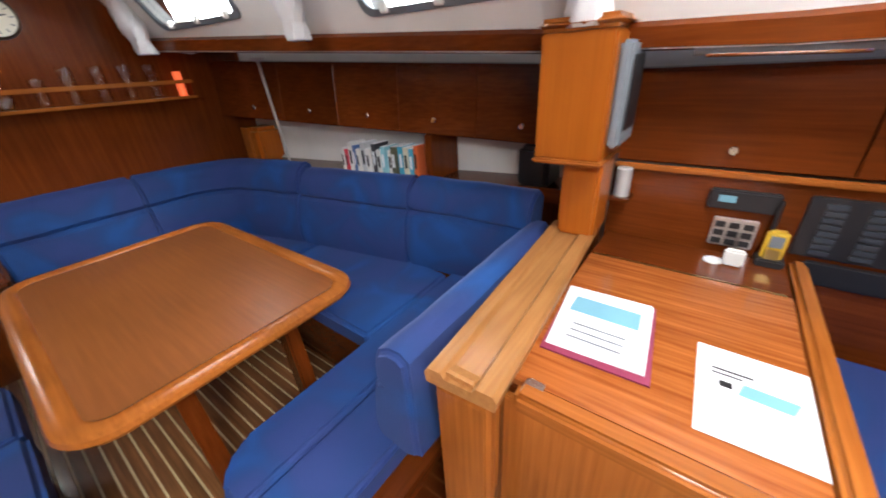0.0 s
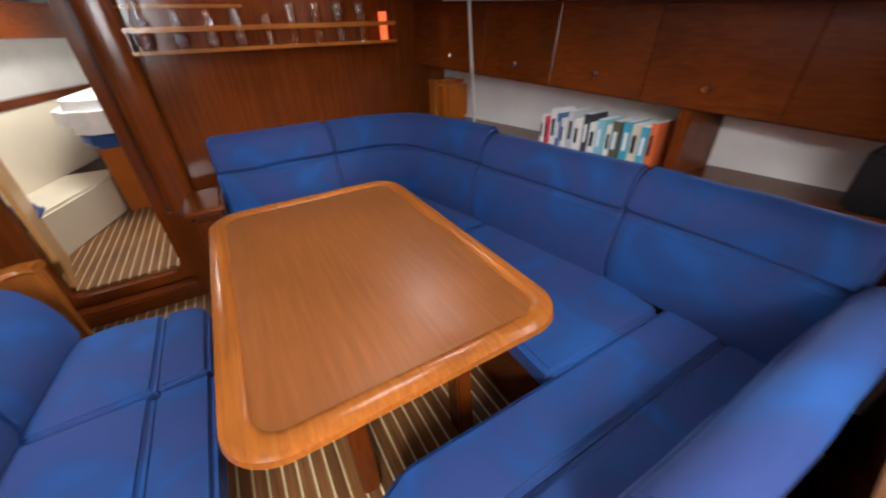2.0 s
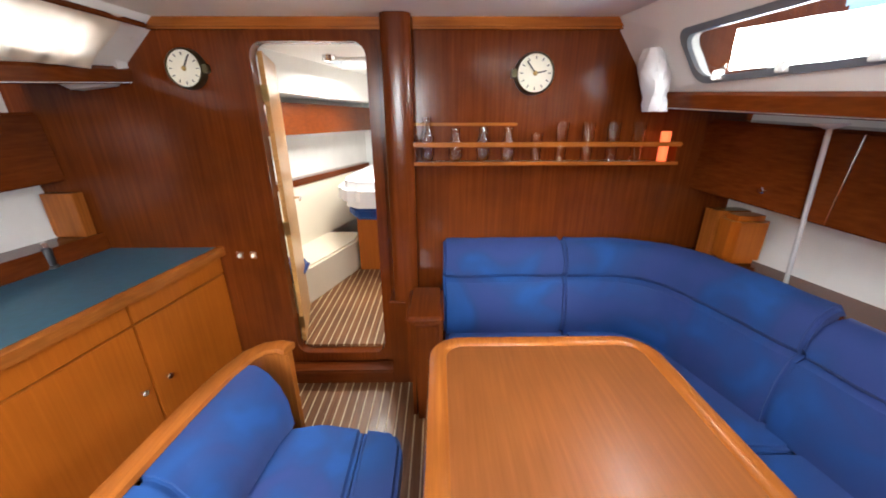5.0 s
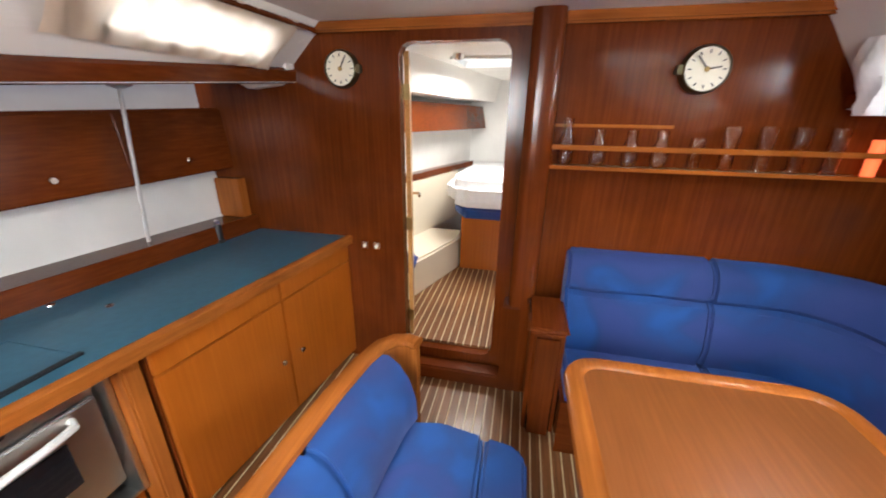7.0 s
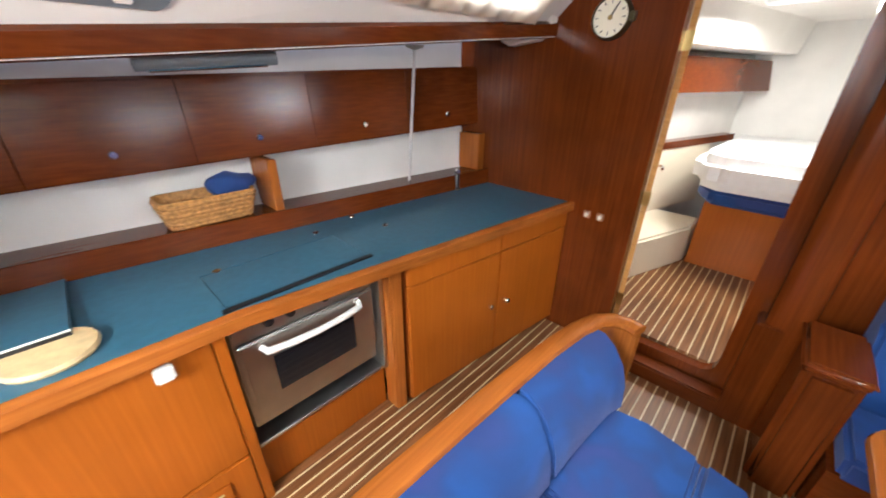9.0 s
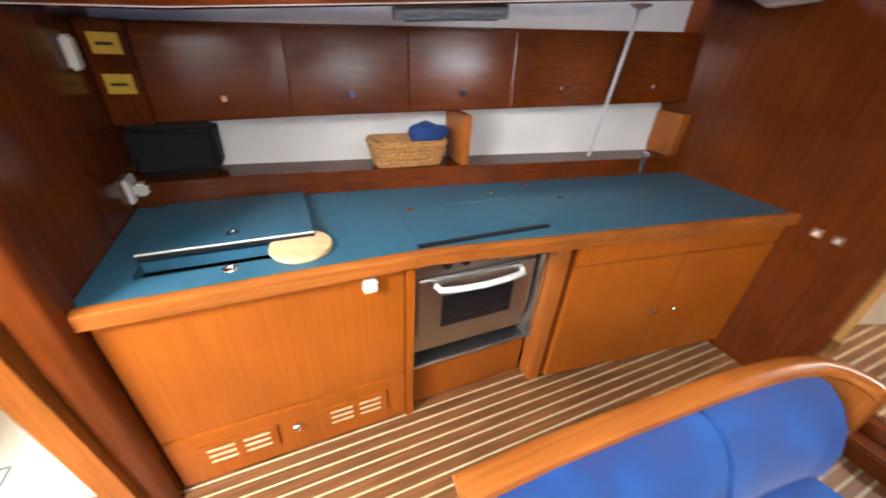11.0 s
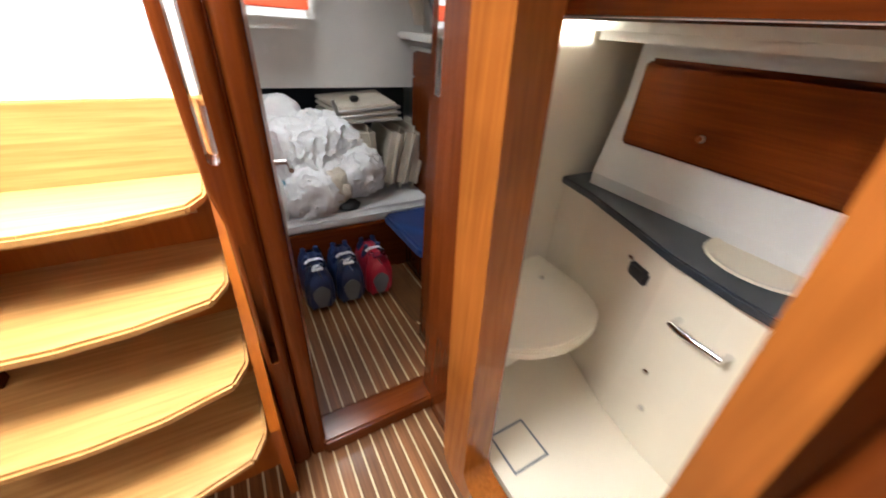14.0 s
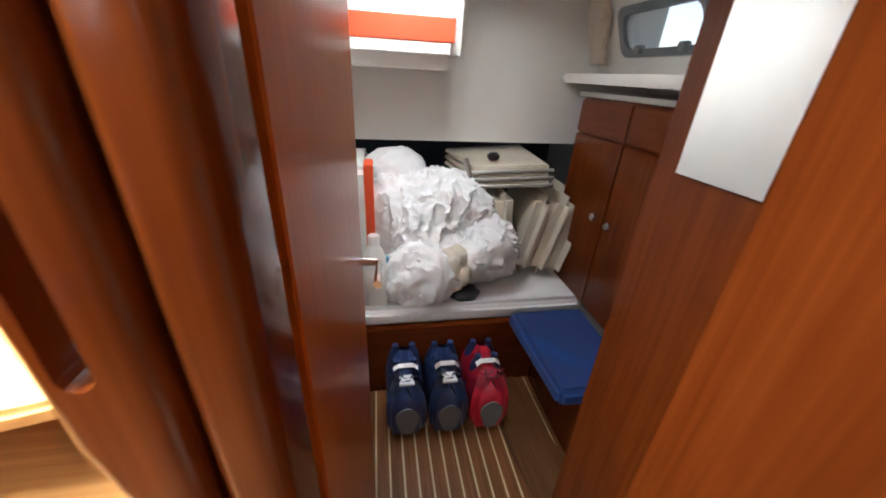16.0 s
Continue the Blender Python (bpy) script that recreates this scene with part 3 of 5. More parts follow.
for pts in ([(-0.50, 2.045), (-0.12, 2.045), (-0.12, 2.52), (-0.30, 2.55), (-0.46, 2.52)], [(-0.115, 2.045), (0.05, 2.045), (0.05, 2.44), (0.01, 2.50), (-0.115, 2.52)], [(-0.50, 2.04), (-0.12, 2.04), (-0.12, 1.40), (-0.53, 1.40)], [(-0.115, 2.04), (0.06, 2.04), (0.06, 1.46), (0.0, 1.40), (-0.115, 1.40)]):
    part("seat_cushion", slab(pts, 0.302, 0.42, 0.018, 3), blue, bench, "", True)

# ---- chart table corner ----
partition = thing("partition", "varnished wooden half-height partition with a recessed cap rail", "partition", (1.3, 0.7, 0))
part("panel", slab([(0.80, 0.585), (1.90, 0.635), (1.90, 0.775), (0.80, 0.715)], 0, 0.83, 0.012), mahogany, partition)
part("end_post", slab([(0.76, 0.562), (0.82, 0.565), (0.82, 0.732), (0.76, 0.728)], 0, 0.832, 0.02, 3), trim_wood_z, partition, "", True)
part("cap", swept([(-0.09, 0.832), (0.085, 0.832), (0.09, 0.86), (0.08, 0.875), (0.045, 0.877), (0.035, 0.862), (-0.035, 0.862), (-0.045, 0.877), (-0.085, 0.875), (-0.095, 0.86)], [(1.72, 0.705, 0), (1.25, 0.676, 0), (0.755, 0.646, 0)]), worn_wood, partition, "cap rail with a shallow groove", True)
part("groove_end", loft([[(0.765, 0.610, z), (0.765, 0.683, z), (0.82 - 0.045 * k, 0.683, z), (0.82 - 0.045 * k, 0.613, z)] for k, z in ((0, 0.855), (1, 0.876))]), worn_wood, partition)
instrument = thing("instrument_box", "orange-brown wooden instrument box on a short column", "instrument box", (1.68, 0.72, 0.87))
part("column", box(1.62, 1.80, 0.635, 0.775, 0.865, 1.18, 0.012), front_wood, instrument)
part("box", box(1.55, 1.82, 0.63, 0.86, 1.175, 1.56, 0.006), front_wood, instrument)
part("cap", box(1.535, 1.835, 0.615, 0.875, 1.562, 1.60, 0.018, 3), trim_wood, instrument, "rounded wooden cap", True)
part("foot", box(1.54, 1.83, 0.622, 0.868, 1.158, 1.176, 0.007), trim_wood, instrument)
mon = part("display", box(1.585, 1.80, 0.592, 0.629, 1.215, 1.53, 0.01), grey_plastic, instrument, "grey plastic display housing")
part("screen", box(1.62, 1.77, 0.586, 0.591, 1.27, 1.49, 0.002), black, mon)

instrument.location.y -= 0.03

chart = thing("chart_table", "striped veneer chart table with raised wooden edges", "chart table", (1.25, 0.28, 0))
part("lid", box(0.90, 1.64, 0.005, 0.605, 0.775, 0.80, 0.003), chart_wood, chart, "glossy striped lid")
part("back_panel", box(1.645, 1.88, 0.005, 0.605, 0.775, 0.80, 0.003), mahogany_y, chart)
part("front_edge", box(0.838, 0.898, -0.045, 0.555, 0.755, 0.815, 0.014, 3), trim_wood, chart, "raised front edge", True)
part("side_edge", box(0.84, 1.88, -0.045, 0.003, 0.755, 0.825, 0.012, 3), trim_wood_x, chart, "raised side edge", True)
part("drawer_case", box(0.90, 1.86, 0.0, 0.61, 0.60, 0.772, 0.004), mahogany_y, chart)
part("front_panel", box(0.875, 0.899, 0.03, 0.60, 0.0, 0.75, 0.004), trim_wood_z, chart)
part("side_panel", box(0.875, 1.88, -0.04, -0.015, 0.0, 0.752, 0.004), trim_wood_z, chart)
part("hinge_bracket", box(0.86, 0.91, 0.50, 0.545, 0.801, 0.812, 0.003), chrome, chart, "chrome lid catch")
part("hinge_strip", box(1.639, 1.646, 0.02, 0.59, 0.8005, 0.802), brass, chart)

nav_wall = structure("wall_nav_panel", box(1.90, 1.925, -0.62, 0.62, 0.3, 1.08), mahogany_y, "mahogany switch panel wall above the chart table", "wall")
for y0, y1, k in ((-0.06, 0.615, 0.25), (-0.60, -0.063, -0.4)):
    locker(1, lambda y: 1.895, y0, y1, lambda y: 1.107, lambda y: 1.44, k, "navigation wall lockers", 0.07, 0.02)
structure("trim_nav", box(1.88, 1.90, -0.62, 0.62, 1.081, 1.106, 0.006), trim_wood, "varnished moulding under the lockers", "trim")
navseat = thing("navigator_seat", "blue cushioned seat beside the chart table", "seat", (1.4, -0.38, 0))
part("base", box(1.0, 1.88, -0.60, -0.07, 0, 0.40, 0.01), mahogany, navseat)
part("cushion", box(0.98, 1.88, -0.60, -0.06, 0.402, 0.50, 0.03, 3), blue, navseat, "", True)

# ---- galley ----
YC = (0.55, 1.55, 2.2, 2.8, 3.40)
counter = thing("counter", "blue-grey laminate galley counter with a varnished front rail", "counter", (-1.7, 2, 0.86))
cpts = [(counter_edge(y) - 0.022, y) for y in YC] + [(port(y) + 0.10, y) for y in reversed(YC)]
ctop = part("worktop", slab(cpts, 0.862, 0.90), laminate, counter, "blue-grey laminate top")
cut(ctop, [box(-1.70, -1.385, 1.53, 2.09, 0.8, 1.0), box(-1.56, -1.47, 0.66, 1.12, 0.8, 1.0)])
part("front_rail", swept([(-0.022, 0.855), (0.012, 0.855), (0.022, 0.87), (0.022, 0.895), (0.012, 0.908), (-0.012, 0.908), (-0.022, 0.90)], [(counter_edge(y), y, 0) for y in YC][::-1]), trim_wood, counter, "rounded varnished front rail", True)
part("fiddle", loft([[(port(y) + 0.10, y, 0.90), (port(y) + 0.122, y, 0.90), (port(y) + 0.115, y, 1.0), (port(y) + 0.095, y, 1.0)] for y in (0.55, 1.0, 2.0, 3.40)], r=0.003, seg=1), mahogany_y, counter, "mahogany fiddle at the back")
structure("shelf_port", loft([[(port(y) - 0.16, y, 0.97), (port(y) + 0.094, y, 0.97), (port(y) + 0.094, y, 0.99), (port(y) - 0.16, y, 0.99)] for y in (0.55, 1.0, 2.0, 3.40)]), mahogany_y, "mahogany shelf behind the counter", "shelf")
structure("shelf_divider_port", box(port(2.0) - 0.14, port(2.0) + 0.09, 1.95, 1.99, 0.992, 1.24, 0.004), trim_wood_z, "wooden divider between shelf openings", "divider")
structure("shelf_end_port", box(port(3.3) - 0.10, port(3.3) + 0.08, 3.33, 3.398, 0.992, 1.24, 0.004), trim_wood_z, "wooden shelf end against the bulkhead", "divider")
structure("counter_back", loft([[(port(y) - 0.15, y, 0), (port(y) + 0.09, y, 0), (port(y) + 0.09, y, 0.86), (port(y) - 0.15, y, 0.86)] for y in (0.55, 1.0, 2.0, 3.40)]), mahogany, "mahogany panel behind the counter", "panel")

fridge = thing("icebox_cabinet", "orange-brown galley cabinet with louvred vent panel below", "cabinet", (-1.6, 1.0, 0))
part("body", box(-2.0, -1.372, 0.55, 1.475, 0.02, 0.80), mahogany, fridge)
part("front_panel", box(-1.371, -1.352, 0.575, 1.455, 0.30, 0.852, 0.004), front_wood, fridge, "plain orange-brown veneer front")
vp = part("vent_panel", box(-1.371, -1.350, 0.575, 1.455, 0.02, 0.293, 0.005), front_wood, fridge)
part("end_stile", box(-1.375, -1.345, 1.458, 1.495, 0.0, 0.853, 0.004), front_wood, fridge)
for y in (0.66, 1.10):
    louvre = part("vent", box(-1.350, -1.343, y, y + 0.27, 0.10, 0.235, 0.012), front_wood, vp)
for y in (0.66, 1.10):
    for k in range(3):
        for h in (0.03, 0.15):
            part("slot", box(-1.3435, -1.3415, y + h, y + h + 0.09, 0.125 + 0.033 * k, 0.137 + 0.033 * k), holly, vp)
knob((-1.350, 1.0, 0.19), "x", vp, 1)
part("catch", box(-1.352, -1.315, 1.30, 1.35, 0.79, 0.835, 0.006), white_plastic, fridge, "white plastic catch")

oven = thing("oven", "gimballed stainless steel oven with a curved handle", "oven", (-1.6, 1.8, 0.2))
part("body", box(-1.95, -1.42, 1.515, 2.10, 0.32, 0.86, 0.006), steel, oven)
part("fascia", box(-1.419, -1.40, 1.52, 2.095, 0.745, 0.845, 0.006), steel, oven, "steel control fascia")
od = part("door", box(-1.419, -1.395, 1.525, 2.09, 0.42, 0.735, 0.008), steel, oven, "steel door")
part("window", box(-1.394, -1.391, 1.63, 1.98, 0.47, 0.64, 0.004), dark_glass, od, "dark glass window")
part("handle", tube([(-1.395, 1.60, 0.70), (-1.365, 1.61, 0.695), (-1.355, 1.70, 0.69), (-1.352, 1.80, 0.688), (-1.355, 1.91, 0.69), (-1.365, 2.0, 0.695), (-1.395, 2.01, 0.70)], 0.014), white_plastic, od, "long pale handle", True)
for y in (1.64, 1.72, 1.86):
    part("control_knob", turned([(0.02, 0), (0.018, 0.022), (0.012, 0.024)], (-1.40, y, 0.80), 12, "x"), black, oven, "black control knob", True)
part("hob_cover", box(-1.698, -1.387, 1.532, 2.088, 0.868, 0.899, 0.002), laminate, oven)
part("cover_edge", box(-1.392, -1.372, 1.515, 2.095, 0.9005, 0.909, 0.001), black, oven)
structure("oven_side_panel", box(-1.95, -1.36, 2.102, 2.122, 0.272, 0.853, 0.002), steel, "steel side panel beside the oven", "panel")
recess = structure("oven_recess", box(-2.0, -1.96, 1.5, 2.12, 0.0, 0.86), black, "dark back of the oven recess", "panel")
structure("oven_kick_panel", box(-1.42, -1.40, 1.497, 2.12, 0.0, 0.25, 0.003), front_wood, "orange-brown panel below the oven", "panel")
structure("oven_tray", box(-1.95, -1.385, 1.50, 2.12, 0.252, 0.27, 0.003), steel, "steel tray below the oven", "panel")
structure("oven_post", loft([[(-1.305, 2.125, z), (-1.295, 2.185, z), (-1.40, 2.185, z), (-1.40, 2.125, z)] for z in (0, 0.853)], r=0.008), trim_wood_z, "varnished post beside the oven", "post")

gal = thing("sink_cabinet", "orange-brown galley cabinet with two doors and drawers", "cabinet", (-1.5, 2.8, 0))
part("body", slab([(counter_edge(2.2) - 0.03, 2.195), (counter_edge(3.395) - 0.03, 3.395), (-1.8, 3.395), (-1.8, 2.195)], 0.04, 0.855), mahogany, gal)


def front_piece(name, y0, y1, z0, z1, parent):
    return part(name, slab([(counter_edge(y0) - 0.03, y0), (counter_edge(y0) - 0.008, y0), (counter_edge(y1) - 0.008, y1), (counter_edge(y1) - 0.03, y1)], z0, z1, 0.004), front_wood, parent)


d1 = front_piece("door", 2.20, 2.795, 0.05, 0.735, gal)
d2 = front_piece("door", 2.80, 3.39, 0.05, 0.735, gal)
front_piece("drawer", 2.20, 2.795, 0.742, 0.85, gal)
front_piece("drawer", 2.80, 3.39, 0.742, 0.85, gal)
knob((counter_edge(2.735) - 0.01, 2.735, 0.41), "x", d1, 1)
knob((counter_edge(2.87) - 0.01, 2.87, 0.40), "x", d2, 1)

wall_galley = structure("wall_galley_aft", box(-2.45, -1.33, 0.475, 0.545, -0.05, 2.1), mahogany, "dark mahogany bulkhead at the end of the galley", "wall")

# ---- head compartment ----
head_wall = structure("wall_head", box(-1.38, -1.33, -0.52, 0.475, -0.05, 2.1), mahogany, "mahogany wall of the head compartment with a doorway", "wall")
HEAD_RAKE = 0.06
cut(head_wall, [prism_x([(y - HEAD_RAKE * z, z) for y, z in rounded(-0.105, 0.455, 0.065, 1.885, 0.07)], -1.6, -1.2)])
structure("head_door_frame", ring_frame_x([(y - HEAD_RAKE * z, z) for y, z in rounded(-0.215, 0.50, 0.0, 1.95, 0.10)], [(y - HEAD_RAKE * z, z) for y, z in rounded(-0.07, 0.428, 0.09, 1.86, 0.06)], -1.27, -1.385), trim_wood_z, "rounded varnished frame of the head doorway", "door frame", True)
structure("corner_post", loft([[(x, y, z) for x, y in rounded(-1.40, -1.295, 0.46, 0.565, 0.03)] for z in (0, 2.08)]), mahogany, "varnished post at the galley corner", "post", True)
structure("head_floor", slab([(-2.6, -0.8), (-1.506, -0.8), (-1.506, -0.52), (-1.40, -0.52), (-1.40, 0.475), (-2.6, 0.475)], 0.03, 0.09), cream, "cream moulded shower floor", "floor")
structure("wall_head_aft", box(-2.7, -1.505, -0.80, -0.74, -0.05, 2.1), cream, "cream moulded wall behind the toilet", "wall")
structure("wall_head_hull", box(-2.62, -2.50, -0.74, 0.475, 0, 2.1), cream, "cream moulded hull side", "wall")
structure("wall_head_forward", box(-2.5, -1.405, 0.44, 0.474, 0, 2.1), cream, "cream moulded wall", "wall")
hc = structure("ceiling_head", box(-2.6, -1.40, -0.80, 0.475, 1.90, 1.95), white_paint, "white headliner of the head compartment", "ceiling")
cut(hc, [box(-1.97, -1.53, -0.37, 0.07, 1.8, 2.0)])
hatch(-1.75, -0.15, 1.90, 0.23)
structure("head_soffit", box(-2.5, -2.12, -0.74, 0.44, 1.50, 1.90, 0.03), white_paint, "white moulded soffit under the side deck", "ceiling")
vanity = thing("vanity", "cream moulded vanity with a dark curved worktop", "vanity", (-2.2, -0.1, 0.09))
vfront = [(-2.20, -0.735), (-2.16, -0.52), (-2.06, -0.22), (-2.0, -0.05), (-1.96, 0.18), (-1.95, 0.438)]
part("cabinet", slab(vfront + [(-2.495, 0.438), (-2.495, -0.735)], 0.09, 0.885), cream, vanity, "", False)
vt = part("worktop", slab([(x + 0.03, y) for x, y in vfront] + [(-2.495, 0.437), (-2.495, -0.734)], 0.887, 0.92, 0.006), dark_laminate, vanity, "dark grey laminate top")
part("basin", turned([(0.17, 0.925), (0.165, 0.932), (0.15, 0.928), (0.13, 0.923), (0.05, 0.9215), (0.0, 0.9215)], (-2.2, 0.12, 0), 24), cream, vanity, "cream oval basin", True)
for y, z, r in ((-0.20, 0.80, 0.012), (0.05, 0.45, 0.012), (0.1, 0.3, 0.012)):
    part("fastener", turned([(r, 0), (r, 0.006), (0.001, 0.008)], (-2.035 + 0.25 * max(0, y + 0.2), y, z), 10, "x"), chrome, vanity)
part("hand_hole", slab([(-2.06, -0.20), (-2.035, -0.20), (-2.0, -0.10), (-2.03, -0.10)], 0.73, 0.79, 0.01), black, vanity, "dark oval hand hole")
part("roll_holder", tube([(-1.98, 0.06, 0.72), (-1.93, 0.06, 0.72), (-1.92, 0.10, 0.72), (-1.92, 0.22, 0.72), (-1.96, 0.23, 0.72)], 0.012), chrome, vanity, "chrome rail", True)
hcab = thing("head_cabinet", "mahogany head cabinet with a round white knob", "cabinet", (-2.35, -0.25, 1.15))
part("body", box(-2.495, -2.27, -0.56, 0.40, 1.12, 1.455, 0.02), mahogany_y, hcab)
hd = part("door", box(-2.269, -2.25, -0.545, 0.38, 1.13, 1.445, 0.012), mahogany_y, hcab)
knob((-2.25, -0.235, 1.228), "x", hd, 1)
toilet = thing("toilet", "cream toilet seat lid on a moulded base with hoses", "toilet", (-1.85, -0.5, 0.09))
lid_pts = [(-1.515, -0.735)] + [(-1.50, -0.36)] + [(-1.80 + 0.34 * math.cos(radians(a)), -0.40 + 0.24 * math.sin(radians(a))) for a in range(20, 181, 20)] + [(-2.14, -0.735)]
part("lid", slab(lid_pts, 0.42, 0.475, 0.014, 3), cream, toilet, "", True)
part("button", turned([(0.016, 0.474), (0.014, 0.482), (0.001, 0.483)], (-1.99, -0.55, 0), 12), chrome, toilet)
hl = thing("floor_hatch", "square hatch outlined in the cream shower floor", "hatch", (-1.54, -0.08, 0.09))
part("cover", box(-1.615, -1.465, -0.155, -0.005, 0.0905, 0.093, 0.001), cream, hl)
for x0, x1, y0, y1 in ((-1.625, -1.617, -0.165, 0.005), (-1.463, -1.455, -0.165, 0.005), (-1.617, -1.463, -0.165, -0.157), (-1.617, -1.463, -0.003, 0.005)):
    part("seam", box(x0, x1, y0, y1, 0.0905, 0.0925), grey_plastic, hl, "grey seam")
for x, y, z, r in ((-1.60, -0.40, 0.36, 0.028), (-1.68, -0.37, 0.31, 0.022), (-1.75, -0.36, 0.35, 0.02), (-1.64, -0.38, 0.25, 0.018), (-1.82, -0.38, 0.28, 0.016)):
    part("valve", turned([(r * 0.6, -0.05), (r, -0.04), (r, 0.0), (r * 0.5, 0.012)], (x, y, z), 12, "y"), dark_grey, toilet, "dark plumbing valve", True)
part("pipe", tube([(-1.56, -0.42, 0.30), (-1.70, -0.41, 0.29), (-1.86, -0.43, 0.30), (-1.96, -0.50, 0.24)], 0.014), white_plastic, toilet, "white hose", True)
part("plinth", slab([(-1.53, -0.735), (-1.53, -0.44), (-1.72, -0.40), (-1.95, -0.44), (-2.10, -0.56), (-2.12, -0.735)], 0.09, 0.36, 0.02, 3), cream, toilet, "cream moulded plinth", True)

# ---- companionway steps ----
stairs = thing("companionway_steps", "light wooden companionway steps with rounded treads", "steps", (-0.4, -0.6, 0))
TREADS = ((-0.24, 0.44), (-0.35, 0.64), (-0.46, 0.855), (-0.58, 1.075))
for yf, z in TREADS:
    front = [(-0.70, yf - 0.10), (-0.66, yf - 0.03), (-0.5, yf + 0.01), (-0.36, yf + 0.02), (-0.2, yf + 0.01), (-0.04, yf - 0.03), (0.0, yf - 0.10)]
    part("tread", slab(front + [(0.0, yf - 0.40), (-0.70, yf - 0.40)], z - 0.03, z, 0.008), step_wood, stairs)
    part("riser", box(-0.70, 0.0, yf - 0.27, yf - 0.25, max(0, z - (0.22 if z > 0.5 else 0.44)), z - 0.031), front_wood, stairs)
for yf, z in TREADS[1:]:
    for x in (-0.64, -0.08):
        part("bracket", prism_x([(yf - 0.05, z - 0.031), (yf - 0.25, z - 0.031), (yf - 0.25, z - 0.12)], x - 0.012, x + 0.012), step_wood, stairs)
for x in (-0.735, 0.005):
    part("stringer", prism_x([(-0.36, 0), (-0.36, 0.40), (-0.70, 1.05), (-0.86, 1.05), (-0.86, 0)], x, x + 0.03), front_wood, stairs)
part("side_filler", box(-0.794, -0.737, -0.86, -0.58, 0, 1.05, 0.003), mahogany, stairs)
part("back_board", box(-0.735, 0.035, -0.87, -0.845, 1.04, 1.29, 0.004), step_wood, stairs)
structure("companionway_sill", box(-0.78, 0.08, -1.0, -0.872, 1.26, 1.29, 0.005), step_wood, "light wooden sill of the companionway", "sill")
structure("companionway_post", box(0.04, 0.12, -0.92, -0.66, 0, 2.1, 0.01), mahogany, "mahogany post beside the companionway", "post")

# ---- aft cabin ----
structure("wall_aft", box(-1.42, -1.387, -0.53, -0.47, -0.05, 2.1), mahogany, "mahogany bulkhead beside the aft cabin doorway", "wall")
structure("door_post", loft([[(x, y, z) for x, y in rounded(-0.868, -0.806, -0.57, -0.465, 0.022)] for z in (0, 2.1)]), mahogany, "dark rounded mahogany jamb beside the steps", "post", True)
grab = structure("grab_post", loft([[(x, y, z) for x, y in rounded(-0.803, xr, -0.535, -0.458, 0.02)] for z, xr in ((0, -0.738), (1.07, -0.738), (1.16, -0.722), (2.1, -0.70))]), mahogany, "dark mahogany grab post with long hand slots", "post", True)
cut(grab, [prism_y(rounded(x0, x0 + 0.024, z0, z1, 0.011), -0.7, -0.3) for x0, z0, z1 in ((-0.778, 0.58, 1.02), (-0.766, 1.22, 1.70))])
grab.data.materials.clear()
grab.data.materials.append(mahogany)
structure("wall_above_door", box(-1.355, -0.855, -0.56, -0.47, 1.80, 2.1), mahogany, "mahogany panel above the aft cabin doorway", "wall")
structure("threshold", box(-1.355, -0.855, -0.57, -0.44, 0.0, 0.085, 0.01), mahogany_x, "dark mahogany threshold of the aft cabin", "threshold")
structure("aft_door_frame_port", box(-1.41, -1.335, -0.505, -0.43, 0, 1.85, 0.015), mahogany, "dark varnished door jamb", "door frame")
structure("aft_cabin_floor", box(-1.95, -0.60, -3.0, -0.56, 0.0, 0.066), sole_wood, "teak sole of the aft cabin with pale strips", "floor")
structure("wall_aft_cabin_port", box(-2.35, -2.30, -3.0, -0.80, 0, 1.47), hull_white, "pale hull lining of the aft cabin", "wall")
structure("wall_aft_cabin_starboard", box(-0.74, -0.70, -3.0, -0.88, 0, 2.0), white_paint, "white partition beside the engine space", "wall")
structure("wall_step_side", box(-0.83, -0.795, -0.88, -0.571, 0, 2.08), mahogany, "mahogany partition behind the steps", "wall")
# dark grey stands in for the unlit depth above the berth, not a lining
structure("wall_aft_cabin_end", box(-2.35, -0.70, -3.0, -2.95, 0, 2.0), dark_grey, "end wall of the aft cabin, coloured dark as shade", "wall")
structure("wall_aft_cabin_upper", box(-2.30, -0.74, -2.05, -2.0, 1.135, 2.0), white_paint, "white panel above the berth", "wall")
ac = structure("ceiling_aft", box(-2.35, -0.74, -3.0, -0.56, 1.80, 1.85), white_paint, "white headliner of the aft cabin", "ceiling")
cut(ac, [box(-1.32, -0.88, -1.62, -1.18, 1.7, 1.9)])
hatch(-1.1, -1.4, 1.80, 0.23)
structure("wall_aft_inner", box(-1.50, -1.45, -0.81, -0.562, 0.0, 1.80), mahogany, "varnished wooden panel inside the aft cabin", "wall")
mir = thing("mirror", "tall frameless mirror on a wooden panel", "mirror", (-1.448, -0.68, 1.3))
part("glass", box(-1.449, -1.443, -0.757, -0.607, 1.30, 1.78), mirror_mat, mir)

